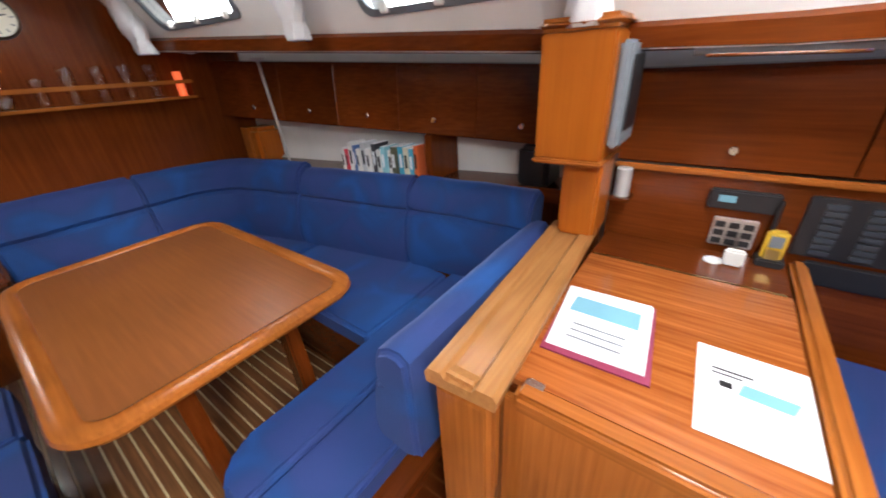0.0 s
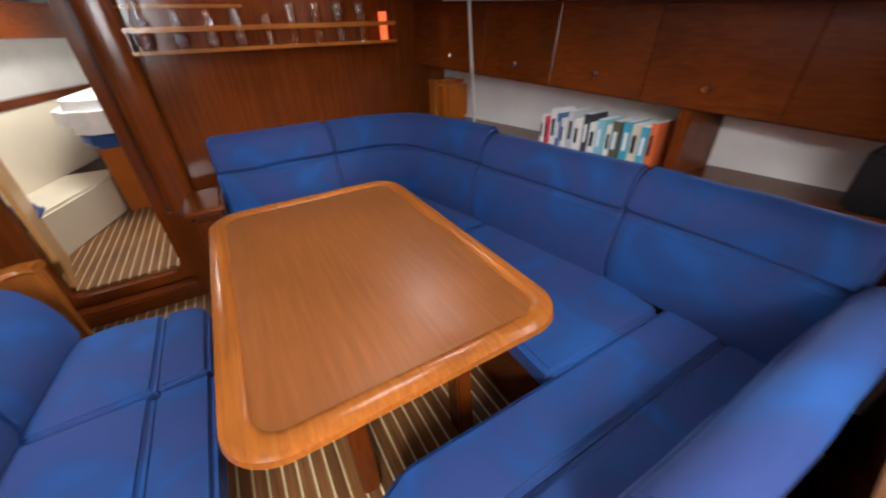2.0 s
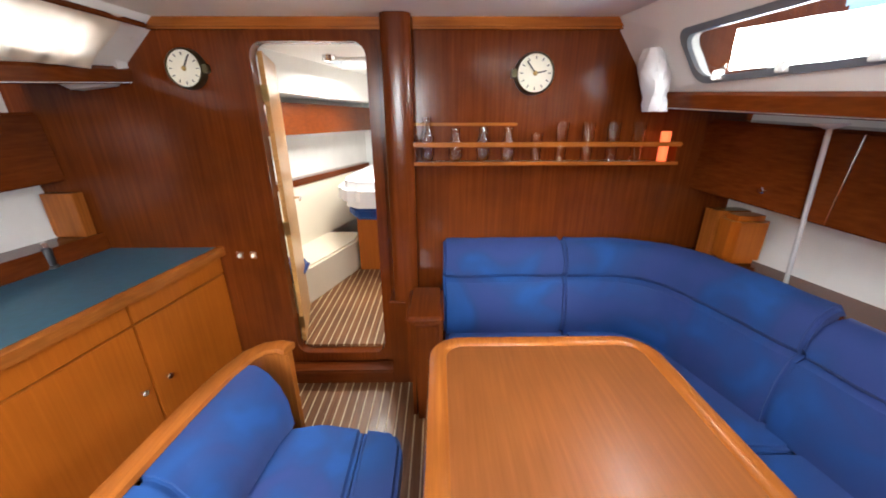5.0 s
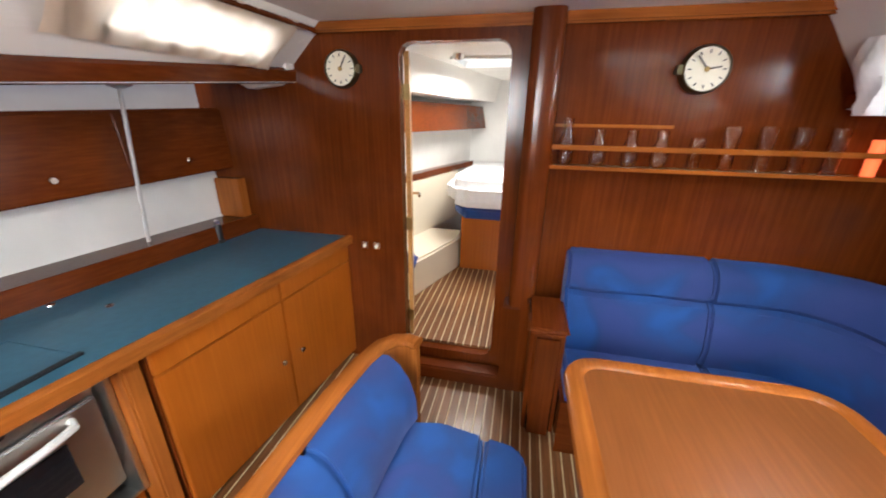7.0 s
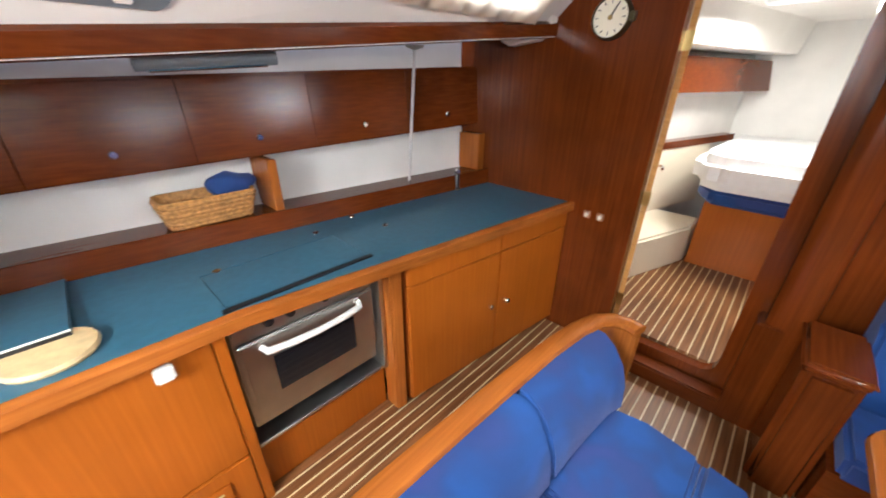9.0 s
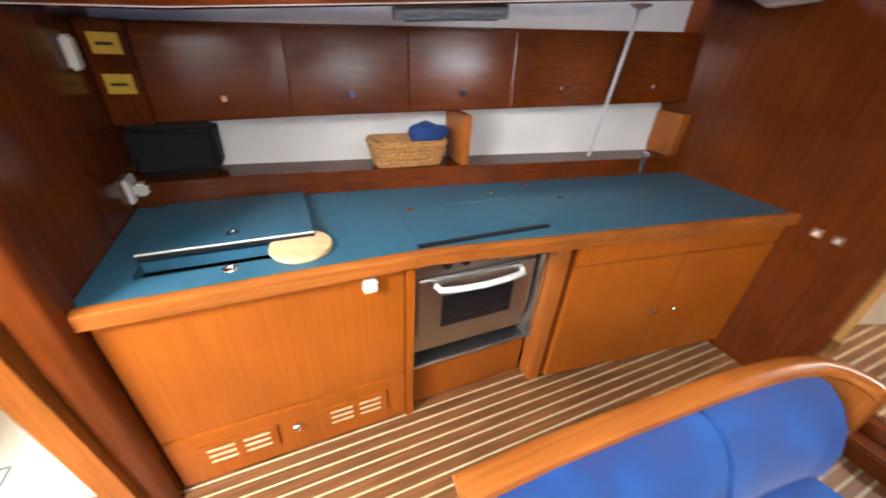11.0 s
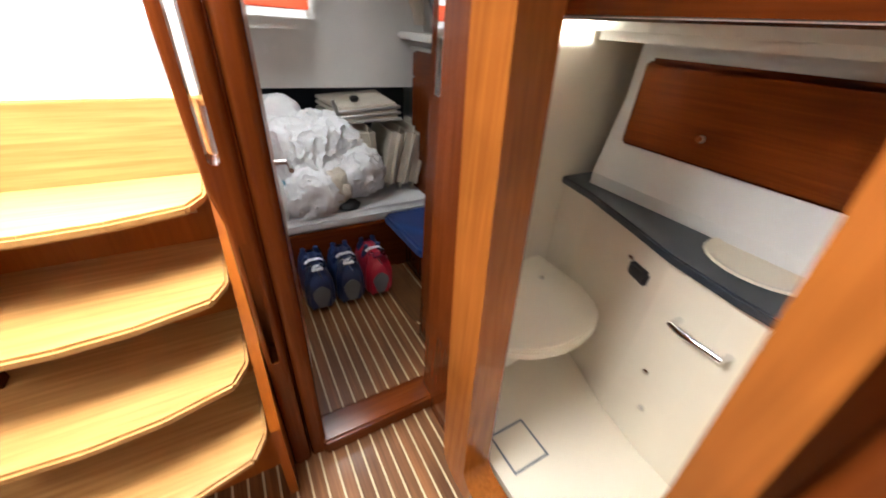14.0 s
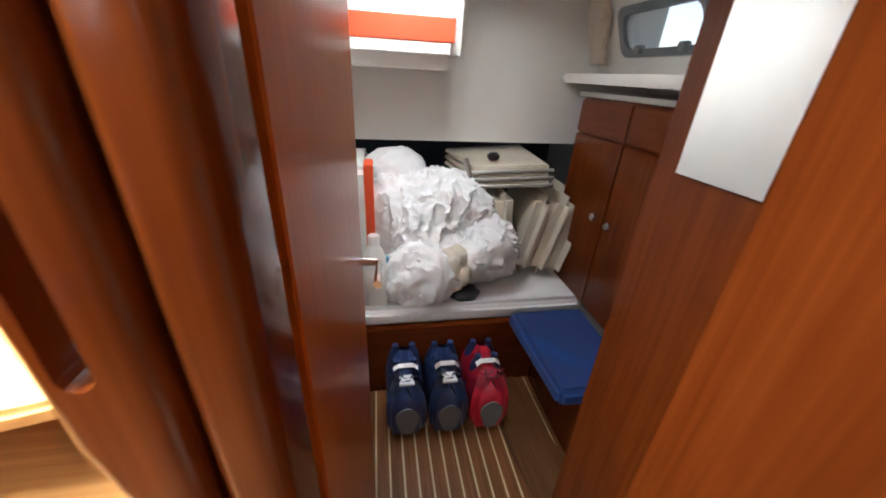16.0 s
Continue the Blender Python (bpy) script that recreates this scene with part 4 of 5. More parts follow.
berth = thing("berth", "wooden aft berth with a white-sheeted mattress", "berth", (-1.3, -2.0, 0.07))
part("front", box(-1.90, -0.75, -1.50, -1.47, 0.07, 0.44, 0.006), mahogany_x, berth)
part("base", box(-1.90, -0.75, -2.94, -1.502, 0.07, 0.42), mahogany_x, berth)
part("mattress", box(-1.89, -0.75, -2.90, -1.49, 0.425, 0.52, 0.03, 3), linen, berth, "white sheeted mattress", True)
seat = thing("cabin_seat", "blue cushioned seat on a mahogany locker", "seat", (-1.7, -1.2, 0.07))
part("base", box(-1.86, -1.665, -1.46, -1.02, 0.07, 0.42), mahogany, seat)
part("cushion", slab([(-1.51, -1.465), (-1.53, -1.0), (-1.84, -1.0), (-1.86, -1.465)], 0.425, 0.50, 0.02, 3), blue, seat, "", True)
ward = thing("wardrobe", "mahogany wardrobe with two doors and small upper panels", "wardrobe", (-1.95, -1.4, 0.5))
part("body", box(-2.29, -1.872, -1.82, -1.02, 0.5, 1.37), mahogany, ward)
for y0, y1 in ((-1.815, -1.465), (-1.46, -1.025)):
    d = part("door", box(-1.871, -1.855, y0, y1, 0.51, 1.22, 0.004), mahogany, ward)
    part("upper_panel", box(-1.871, -1.855, y0, y1, 1.228, 1.36, 0.004), mahogany_y, ward)
    knob((-1.855, y0 + 0.30 if y0 < -1.6 else y0 + 0.05, 0.92), "x", d, 1)
part("top_trim", box(-2.29, -1.84, -1.83, -1.01, 1.372, 1.39, 0.005), steel, ward)

# forward cabin
structure("fwd_floor", box(-1.2, 0.5, 3.437, 5.0, 0.10, 0.168), sole_wood, "teak sole of the forward cabin with pale strips", "floor")
structure("wall_fwd_port", loft([[(-1.55, 3.436, 0.1), (-1.55, 3.436, 2.1), (-1.6, 3.436, 2.1), (-1.6, 3.436, 0.1)], [(-0.75, 6.2, 0.1), (-0.75, 6.2, 2.1), (-0.8, 6.2, 2.1), (-0.8, 6.2, 0.1)]]), hull_white, "pale hull lining of the forward cabin", "wall")
structure("wall_fwd_starboard", box(0.6, 0.65, 3.436, 6.2, 0.1, 2.1), hull_white, "pale lining of the forward cabin", "wall")
structure("wall_fwd_end", box(-1.6, 0.65, 6.2, 6.25, 0.1, 2.1), hull_white, "pale lining at the bow", "wall")
fc = structure("ceiling_fwd", box(-1.6, 0.65, 3.436, 6.2, 2.05, 2.1), white_paint, "white headliner of the forward cabin", "ceiling")
cut(fc, [box(-0.66, -0.14, 4.34, 4.86, 2.0, 2.2)])
hatch(-0.4, 4.6, 2.05, 0.27)
structure("fwd_locker", loft([[(-1.50, 3.5, 1.50), (-1.50, 3.5, 1.75), (-1.30, 3.5, 1.75), (-1.25, 3.5, 1.50)], [(-0.78, 6.1, 1.50), (-0.78, 6.1, 1.75), (-0.60, 6.1, 1.75), (-0.55, 6.1, 1.50)]]), mahogany_y, "mahogany locker along the forward cabin side", "locker")
structure("fwd_side_deck", loft([[(-1.6, 3.45, 1.80), (-1.6, 3.45, 2.05), (-1.05, 3.45, 2.05), (-1.1, 3.45, 1.80)], [(-0.8, 6.1, 1.80), (-0.8, 6.1, 2.05), (-0.4, 6.1, 2.05), (-0.45, 6.1, 1.80)]]), white_paint, "white underside of the fore deck", "ceiling")
structure("fwd_fiddle", loft([[(-1.50, 3.5, 1.05), (-1.50, 3.5, 1.11), (-1.40, 3.5, 1.11), (-1.40, 3.5, 1.05)], [(-0.78, 6.0, 1.05), (-0.78, 6.0, 1.11), (-0.68, 6.0, 1.11), (-0.68, 6.0, 1.05)]]), mahogany_y, "mahogany shelf rail in the forward cabin", "trim")
structure("fwd_side_step", slab([(-1.53, 3.5), (-0.98, 3.5), (-0.92, 3.85), (-0.62, 4.72), (-0.62, 5.0), (-1.15, 5.0)], 0.168, 0.50, 0.02), cream, "cream moulded locker beside the forward berth", "locker")
structure("fwd_side_panel", loft([[(-1.5, 3.5, 0.5), (-1.5, 3.5, 1.05), (-1.42, 3.5, 1.05), (-1.40, 3.5, 0.5)], [(-0.9, 5.6, 0.5), (-0.9, 5.6, 1.05), (-0.80, 5.6, 1.05), (-0.78, 5.6, 0.5)]]), cream, "cream moulded side panel", "wall")
fb = thing("forward_berth", "high forward berth with white sheets over a blue mattress", "berth", (-0.1, 5.2, 0.17))
part("base", slab([(-0.60, 4.72), (0.55, 4.72), (0.55, 6.1), (-0.55, 6.1)], 0.168, 0.74, 0.01), front_wood, fb, "orange-brown wooden berth front")
part("mattress", slab([(-0.68, 4.78), (-0.56, 4.55), (0.57, 4.52), (0.57, 6.1), (-0.62, 6.1)], 0.745, 0.86, 0.03, 3), blue, fb, "blue mattress", True)
part("sheet", slab([(-0.76, 4.85), (-0.72, 4.60), (-0.56, 4.46), (0.57, 4.44), (0.57, 6.1), (-0.68, 6.1)], 0.86, 1.10, 0.07, 4), linen, fb, "white fitted sheet", True)
fs = solo("forward_seat_cushion", slab([(-1.10, 3.55), (-0.86, 3.6), (-0.80, 3.8), (-0.84, 4.05), (-1.05, 4.1)], 0.503, 0.58, 0.03, 3), blue, "blue velvet cushion on the moulded locker", "cushion", smooth=True)
door_1 = thing("door_1", "varnished cabin door standing open", "door", (-0.66, 3.45, 0.18), kind="structure")
part("leaf", loft([[(-0.735, 3.46, z), (-0.705, 3.455, z), (-0.845, 3.94, z), (-0.875, 3.94, z)] for z in (0.20, 1.95)]), step_wood, door_1)
part("door_handle", tube([(-0.835, 3.88, 1.10), (-0.785, 3.885, 1.10), (-0.775, 3.88, 1.10), (-0.755, 3.80, 1.10)], 0.009), chrome, door_1, "chrome lever handle", True)
part("latch_plate", box(-0.868, -0.852, 3.9395, 3.945, 1.0, 1.2), chrome, door_1)
for z in (0.35, 1.0, 1.75):
    part("hinge", box(-0.738, -0.70, 3.446, 3.456, z - 0.04, z + 0.04, 0.002), brass, door_1)

# aft cabin door, standing open
door_2 = thing("door_2", "varnished aft cabin door standing open inwards", "door", (-0.885, -0.8, 0.1), kind="structure")
part("leaf", loft([[(-0.835, -0.60, z), (-0.865, -0.60, z), (-0.915, -1.00, z), (-0.885, -1.0, z)] for z in (0.10, 1.78)], r=0.003, seg=1), front_wood, door_2)
part("door_handle", tube([(-0.91, -0.95, 1.05), (-0.95, -0.945, 1.05), (-0.955, -0.93, 1.05), (-0.95, -0.85, 1.05)], 0.009), chrome, door_2, "chrome lever handle", True)

# ---- saloon details ----
def round_instrument(name, label, x, z, r, face):
    o = thing(name, label, "clock" if name == "ship_clock" else "barometer", (x, 3.39, z))
    part("case", turned([(r * 1.12, 3.398), (r * 1.1, 3.37), (r * 1.05, 3.355), (r, 3.352), (r * 0.98, 3.366)], (x, 0, z), 32, "y"), bronze, o, "dark bronze case", True)
    part("dial", turned([(r * 0.98, 3.365), (r * 0.98, 3.362), (0.001, 3.361)], (x, 0, z), 32, "y"), dial, o, "cream dial")
    for k in range(12):
        a = radians(30 * k)
        bm = box(-0.0022, 0.0022, 3.358, 3.3605, r * 0.70, r * 0.86)
        bmesh.ops.rotate(bm, verts=bm.verts[:], cent=(0, 3.36, 0), matrix=Matrix.Rotation(a, 3, "Y"))
        bmesh.ops.translate(bm, verts=bm.verts[:], vec=(x, 0, z))
        part("numeral", bm, black, o)
    for ln, a in face:
        bm = box(-0.003, 0.003, 3.355, 3.3575, -0.01, ln)
        bmesh.ops.rotate(bm, verts=bm.verts[:], cent=(0, 3.36, 0), matrix=Matrix.Rotation(radians(a), 3, "Y"))
        bmesh.ops.translate(bm, verts=bm.verts[:], vec=(x, 0, z))
        part("hand", bm, black, o)
    part("boss", turned([(0.012, 3.358), (0.01, 3.353), (0.001, 3.352)], (x, 0, z), 12, "y"), brass, o)
    part("hinge", box(x + r * 1.15 * (-1 if name == "ship_clock" else 1) - 0.015, x + r * 1.15 * (-1 if name == "ship_clock" else 1) + 0.015, 3.36, 3.395, z - 0.02, z + 0.02, 0.004), bronze, o)
    return o


round_instrument("ship_clock", "round brass ship clock with a cream dial", 0.69, 1.835, 0.09, ((0.055, 80), (0.07, -40)))
round_instrument("barometer", "round brass barometer with a cream dial", -1.06, 1.858, 0.085, ((0.06, 30),))

rack = thing("glass_rack", "long mahogany glass rack on the bulkhead", "shelf", (0.85, 3.36, 1.35))
part("shelf", box(0.066, 1.47, 3.29, 3.398, 1.388, 1.405, 0.004), trim_wood_x, rack)
part("rail", box(0.066, 1.47, 3.285, 3.302, 1.482, 1.505, 0.006), trim_wood_x, rack)
part("back_rail", box(0.066, 0.62, 3.375, 3.398, 1.585, 1.60, 0.004), trim_wood_x, rack)
part("support", box(0.066, 0.081, 3.303, 3.398, 1.405, 1.505, 0.003), mahogany, rack)
part("support", box(1.455, 1.47, 3.303, 3.398, 1.405, 1.505, 0.003), mahogany, rack)
for i, x in enumerate((0.14, 0.29, 0.436, 0.568, 0.719, 0.851, 0.99, 1.123, 1.257)):
    h, r = ((0.22, 0.036) if i == 0 else (0.17, 0.036) if i < 4 else (0.14, 0.030) if i == 4 else (0.195, 0.032))
    g = thing("drinking_glass", "clear drinking glass standing in the rack" if i > 3 else "short round clear glass jar in the rack", "glass", (x, 3.34, 1.406), "glasses in the rack")
    if i < 4:
        prof = [(0.024, 0), (r, 0.03), (r, h * 0.55), (0.02, h * 0.75), (0.024, h), (0.021, h), (0.017, h * 0.75), (r - 0.003, h * 0.55), (r - 0.003, 0.03), (0.02, 0.008)]
    else:
        prof = [(r * 0.8, 0), (r, h), (r - 0.0025, h), (r * 0.8 - 0.0025, 0.012)]
    part("vessel", turned([(a, 1.406 + b) for a, b in prof], (x, 3.34, 0), 16), clear_glass, g, "", True)
lamp_red = thing("red_light", "small orange-red light cup in the glass rack", "light", (1.404, 3.34, 1.406))
glow = bpy.data.materials.new("orange_glow")
glow.use_nodes = True
gb = glow.node_tree.nodes["Principled BSDF"]
gb.inputs["Base Color"].default_value = (0.8, 0.12, 0.04, 1)
gb.inputs["Emission Color"].default_value = (1, 0.16, 0.05, 1)
gb.inputs["Emission Strength"].default_value = 0.9
part("cup", turned([(0.022, 1.406), (0.024, 1.555), (0.021, 1.555), (0.018, 1.42)], (1.404, 3.34, 0), 16), glow, lamp_red, "", True)

for x in (-1.0, -0.92):
    s = thing("wall_switch", "small chrome double switch on the bulkhead", "switch", (x, 3.395, 0.85), "bulkhead switches")
    part("plate", box(x - 0.022, x + 0.022, 3.388, 3.399, 0.83, 0.875, 0.004), chrome, s)
    part("toggle", box(x - 0.008, x + 0.008, 3.376, 3.388, 0.84, 0.862, 0.003), white_plastic, s)

# books
random.seed(4)
y = 2.30
cols = [(0.75, 0.73, 0.70), (0.62, 0.05, 0.08), (0.80, 0.80, 0.78), (0.08, 0.16, 0.35), (0.78, 0.76, 0.72), (0.55, 0.57, 0.58), (0.80, 0.78, 0.75), (0.04, 0.04, 0.05), (0.75, 0.75, 0.72), (0.25, 0.55, 0.62), (0.80, 0.78, 0.74), (0.10, 0.10, 0.06), (0.05, 0.35, 0.50), (0.70, 0.66, 0.5), (0.08, 0.40, 0.55), (0.75, 0.16, 0.05)]
for i, c in enumerate(cols):
    t, h = random.uniform(0.022, 0.045), random.uniform(0.15, 0.205)
    x0 = star(y) - 0.005 + random.uniform(0, 0.02)
    b = thing("book", "paperback book standing on the shelf", "book", (x0, y, 0.887), "books on the shelf")
    cm = plain("book_cover", c, 0.5, vary=0.06)
    part("cover", box(x0, x0 + 0.13, y - t, y - 0.001, 0.887, 0.887 + h, 0.003), cm, b)
    part("page_block", box(x0 + 0.004, x0 + 0.126, y - t + 0.004, y - 0.005, 0.887 + h, 0.887 + h + 0.0015), paper_white, b)
    part("title_bar", box(x0 - 0.0012, x0 + 0.002, y - t * 0.75, y - t * 0.3, 0.887 + h * 0.3, 0.887 + h * 0.75), black if c[0] > 0.5 else paper_white, b)
    y -= t + 0.001
radio = solo("black_case_or_shade", box(star(1.1) + 0.0, star(1.1) + 0.2, 0.95, 1.12, 0.887, 1.10, 0.02), black, "black soft case on the dark shelf", "case")


def strut(at, top, group):
    o = thing("support_pole", "slim chrome support pole with a round foot", "pole", at, group)
    part("tube", tube([at, top], 0.009), aluminium, o, "", True)
    part("foot", turned([(0.03, 0), (0.028, 0.008), (0.014, 0.02)], at, 14), chrome, o, "", True)
    part("flange", turned([(0.014, -0.02), (0.05, -0.006), (0.055, 0)], top, 16), white_plastic, o, "", True)


strut((-1.95, 2.80, 0.90), (-1.89, 2.83, 1.745), "support poles")
strut((1.745, 2.80, 0.886), (1.695, 2.80, 1.60), "support poles")


def strip_lamp(p0, p1, name_label):
    o = thing("strip_lamp", name_label, "lamp", p0)
    part("housing", tube([p0, p1], 0.026, 14), grey_plastic, o, "", True)
    d = (Vector(p1) - Vector(p0)) * 0.08
    part("diffuser", tube([Vector(p0) + d + Vector((0, 0, -0.012)), Vector(p1) - d + Vector((0, 0, -0.012))], 0.018, 12), chrome, o, "shiny tube", True)


strip_lamp((-1.77, 1.55, 1.622), (-1.745, 1.985, 1.652), "unlit strip lamp under the side deck")
strip_lamp((1.72, 0.02, 1.49), (1.72, 0.42, 1.50), "unlit strip lamp under the side deck")


# curtains
def bunch(at, h, w, label):
    o = thing("curtain", label, "curtain", at, "bunched curtains")
    secs = []
    for k in range(9):
        f = k / 8
        z = at[2] - h * f
        ww = w * (0.6 + 0.5 * math.sin(math.pi * min(1, f * 1.2)) + (0.25 if f > 0.85 else 0))
        secs.append([(at[0] + 0.45 * ww * math.cos(radians(a)) * (1 + 0.18 * math.sin(5 * radians(a) + k)) + 0.12 * (f - 0.5) * (1 if at[0] > 0 else -1) * h * 2, at[1] + 0.5 * ww * math.sin(radians(a)) * (1 + 0.18 * math.sin(7 * radians(a) + 2 * k)), z) for a in range(0, 360, 15)])
    part("cloth", loft(secs), curtain_cloth if at[0] < 0 else linen, o, "", True)


bunch((1.42, 1.95, 1.90), 0.27, 0.13, "bunched pale curtain tied beside the window")
bunch((1.56, 0.70, 1.90), 0.33, 0.15, "bunched pale curtain tied beside the window")
bunch((1.22, 3.22, 1.92), 0.27, 0.13, "bunched pale curtain tied beside the window")

cur = thing("drawn_curtain", "cream curtain drawn across the galley window", "curtain", (-1.45, 2.8, 1.65))
bm = bmesh.new()
rows_c = []
for j in range(7):
    zz = 1.835 + 0.205 * j / 6
    row = []
    for k in range(61):
        yy = 2.30 + 0.90 * k / 60
        off = 0.055 + 0.018 * math.sin(k * 0.9) * (0.6 + 0.4 * math.sin(j)) + 0.01 * math.sin(k * 0.37 + j)
        row.append(bm.verts.new((-(side_point(port_trim, yy, zz) - off), yy, zz)))
    rows_c.append(row)
for a, b in zip(rows_c, rows_c[1:]):
    for k in range(60):
        bm.faces.new((a[k], a[k + 1], b[k + 1], b[k]))
bmesh.ops.solidify(bm, geom=bm.faces[:], thickness=0.006)
part("cloth", bm, curtain_cloth, cur, "", True)
part("rod", tube([(-(side_point(port_trim, 2.25, 2.03) - 0.06), 2.25, 2.03), (-(side_point(port_trim, 3.3, 2.03) - 0.06), 3.3, 2.03)], 0.012), mahogany_y, cur, "dark wooden curtain rail", True)

# papers and instruments on the chart table
folder = thing("folder", "stack of white papers in a maroon folder on the chart table", "folder", (1.19, 0.45, 0.801))
part("cover", slab([(1.03, 0.565), (1.352, 0.59), (1.36, 0.335), (1.038, 0.302)], 0.801, 0.806), maroon, folder, "maroon cover")
for k in range(3):
    part("sheet", slab([(1.052 + 0.004 * k, 0.558 - 0.004 * k), (1.356 - 0.003 * k, 0.590 - 0.003 * k), (1.36, 0.342 + 0.003 * k), (1.062, 0.318 + 0.004 * k)], 0.8065 + 0.002 * k, 0.8082 + 0.002 * k), paper_white, folder)
part("printed_picture", slab([(1.22, 0.55), (1.30, 0.55), (1.30, 0.365), (1.22, 0.36)], 0.8125, 0.8131), paper_blue, folder)
for k in range(3):
    part("text_bar", box(1.10 + 0.03 * k, 1.108 + 0.03 * k, 0.38, 0.52, 0.8125, 0.8130), grey_plastic, folder)
sheet = thing("loose_sheet", "loose printed white sheet on the chart table", "paper", (1.1, 0.1, 0.801))
part("page", slab([(0.975, 0.213), (1.271, 0.224), (1.267, 0.008), (0.982, 0.008)], 0.8012, 0.8026), paper_white, sheet)
part("printed_picture", slab([(1.12, 0.14), (1.16, 0.13), (1.155, 0.03), (1.115, 0.045)], 0.803, 0.8035), paper_blue, sheet)
part("text_bar", box(1.185, 1.192, 0.11, 0.19, 0.803, 0.8035), black, sheet)
part("text_bar", box(1.17, 1.176, 0.13, 0.19, 0.803, 0.8035), black, sheet)
part("text_bar", box(1.13, 1.15, 0.15, 0.175, 0.803, 0.8035), black, sheet)

nav = thing("breaker_panel", "black circuit breaker panel with rows of switches", "switch panel", (1.89, -0.25, 0.9))
part("plate", box(1.885, 1.899, -0.40, 0.012, 0.84, 1.05, 0.004), black, nav)
for i in range(4):
    for j in range(8):
        part("breaker", box(1.876, 1.886, -0.38 + 0.10 * i, -0.33 + 0.10 * i, 0.855 + 0.023 * j, 0.870 + 0.023 * j), dark_grey, nav)
ster = thing("radio", "black panel radio set into the switch wall", "radio", (1.89, 0.15, 1.0))
part("body", box(1.87, 1.899, 0.08, 0.28, 0.972, 1.043, 0.006), black, ster)
part("display", box(1.867, 1.871, 0.20, 0.25, 1.0, 1.024), paper_blue, ster)
ins = thing("battery_meter", "steel and black meter panel on the switch wall", "meter", (1.89, 0.13, 0.87))
part("plate", box(1.885, 1.899, 0.112, 0.245, 0.825, 0.935, 0.003), steel, ins)
for i in range(3):
    for j in range(3):
        part("key", box(1.880, 1.886, 0.122 + 0.042 * i, 0.152 + 0.042 * i, 0.834 + 0.033 * j, 0.856 + 0.033 * j), black, ins)
vhf = thing("handheld_radio", "yellow handheld radio standing in a black cradle", "radio", (1.85, 0.0, 0.80))
part("body", box(1.83, 1.87, 0.03, 0.09, 0.815, 0.93, 0.01, 3), yellow, vhf, "", True)
part("screen", box(1.826, 1.831, 0.042, 0.078, 0.875, 0.915), grey_plastic, vhf)
part("keypad", box(1.826, 1.831, 0.042, 0.078, 0.825, 0.865), brass, vhf)
part("antenna", turned([(0.008, 0.93), (0.006, 1.03), (0.002, 1.032)], (1.855, 0.08, 0), 10), black, vhf, "", True)
part("cradle", box(1.815, 1.884, 0.02, 0.10, 0.801, 0.83, 0.006), black, vhf)
vent = solo("speaker_vent", box(1.882, 1.899, -0.26, -0.03, 0.74, 0.828, 0.012), black, "dark oblong speaker on the switch wall", "speaker")
mugh = thing("charger", "small white charger standing on the chart table", "charger", (1.72, 0.12, 0.801))
part("body", box(1.77, 1.80, 0.13, 0.19, 0.801, 0.86, 0.006), white_plastic, mugh)
part("base", turned([(0.03, 0.801), (0.028, 0.806)], (1.79, 0.215, 0), 14), white_plastic, mugh)
canw = thing("tin", "white tin on the shelf behind the column", "tin", (1.80, 0.58, 1.0))
part("can", turned([(0.03, 0.98), (0.03, 1.09), (0.026, 1.094)], (1.85, 0.57, 0), 16), aluminium, canw, "", True)
part("bracket", box(1.80, 1.895, 0.53, 0.61, 0.965, 0.98, 0.003), mahogany, canw)

# ---- galley details ----
lid = thing("icebox_hatch", "blue-grey icebox lid propped open on a wooden board", "lid", (-1.75, 0.95, 0.9))
part("panel", loft([[(-1.545, y, 0.925), (-1.545, y, 0.938), (-2.0, y, 0.916), (-2.0, y, 0.903)] for y in (0.66, 1.18)], r=0.003, seg=1), laminate, lid)
part("edge", box(-1.547, -1.543, 0.66, 1.18, 0.934, 0.940, 0.001), white_plastic, lid, "pale lid edge")
part("seal", box(-1.548, -1.541, 0.66, 1.18, 0.921, 0.933, 0.001), black, lid, "black seal")
part("finger_ring", turned([(0.022, 0.931), (0.02, 0.936), (0.012, 0.936), (0.010, 0.932)], (-1.625, 0.92, 0), 16), chrome, lid, "chrome lift ring", True)
lid2 = thing("counter_latch", "chrome lift ring in the counter top", "latch", (-1.442, 0.915, 0.9))
part("ring", turned([(0.022, 0.9005), (0.02, 0.905), (0.012, 0.905), (0.010, 0.901)], (-1.442, 0.915, 0), 16), chrome, lid2, "", True)
# the darkness under the propped lid is put into this block's colour
structure("icebox_inside", box(-1.70, -1.45, 0.60, 1.16, 0.70, 0.80), recess_shade, "inside of the icebox, coloured near black as shade", "panel")
board = thing("bread_board", "round bamboo board wedged under the icebox lid", "board", (-1.60, 1.14, 0.9))
bm = turned([(0.10, 0.902), (0.105, 0.912), (0.10, 0.922), (0.001, 0.922)], (-1.50, 1.13, 0), 28)
part("disc", bm, bamboo, board, "", True)
for x, y in ((-1.70, 1.59), (-1.62, 2.35), (-1.78, 2.05), (-1.85, 2.3)):
    fl = thing("flush_fitting", "small chrome flush fitting in the counter top", "fitting", (x, y, 0.9), "counter fittings")
    part("ring", turned([(0.016, 0.9002), (0.015, 0.904), (0.008, 0.903), (0.001, 0.902)], (x, y, 0), 14), chrome, fl, "", True)
pump = thing("tap", "black and chrome folding galley tap", "tap", (-1.86, 3.12, 0.9))
part("base", turned([(0.03, 0.90), (0.028, 0.91), (0.02, 0.915)], (-1.80, 3.10, 0), 14), black, pump, "", True)
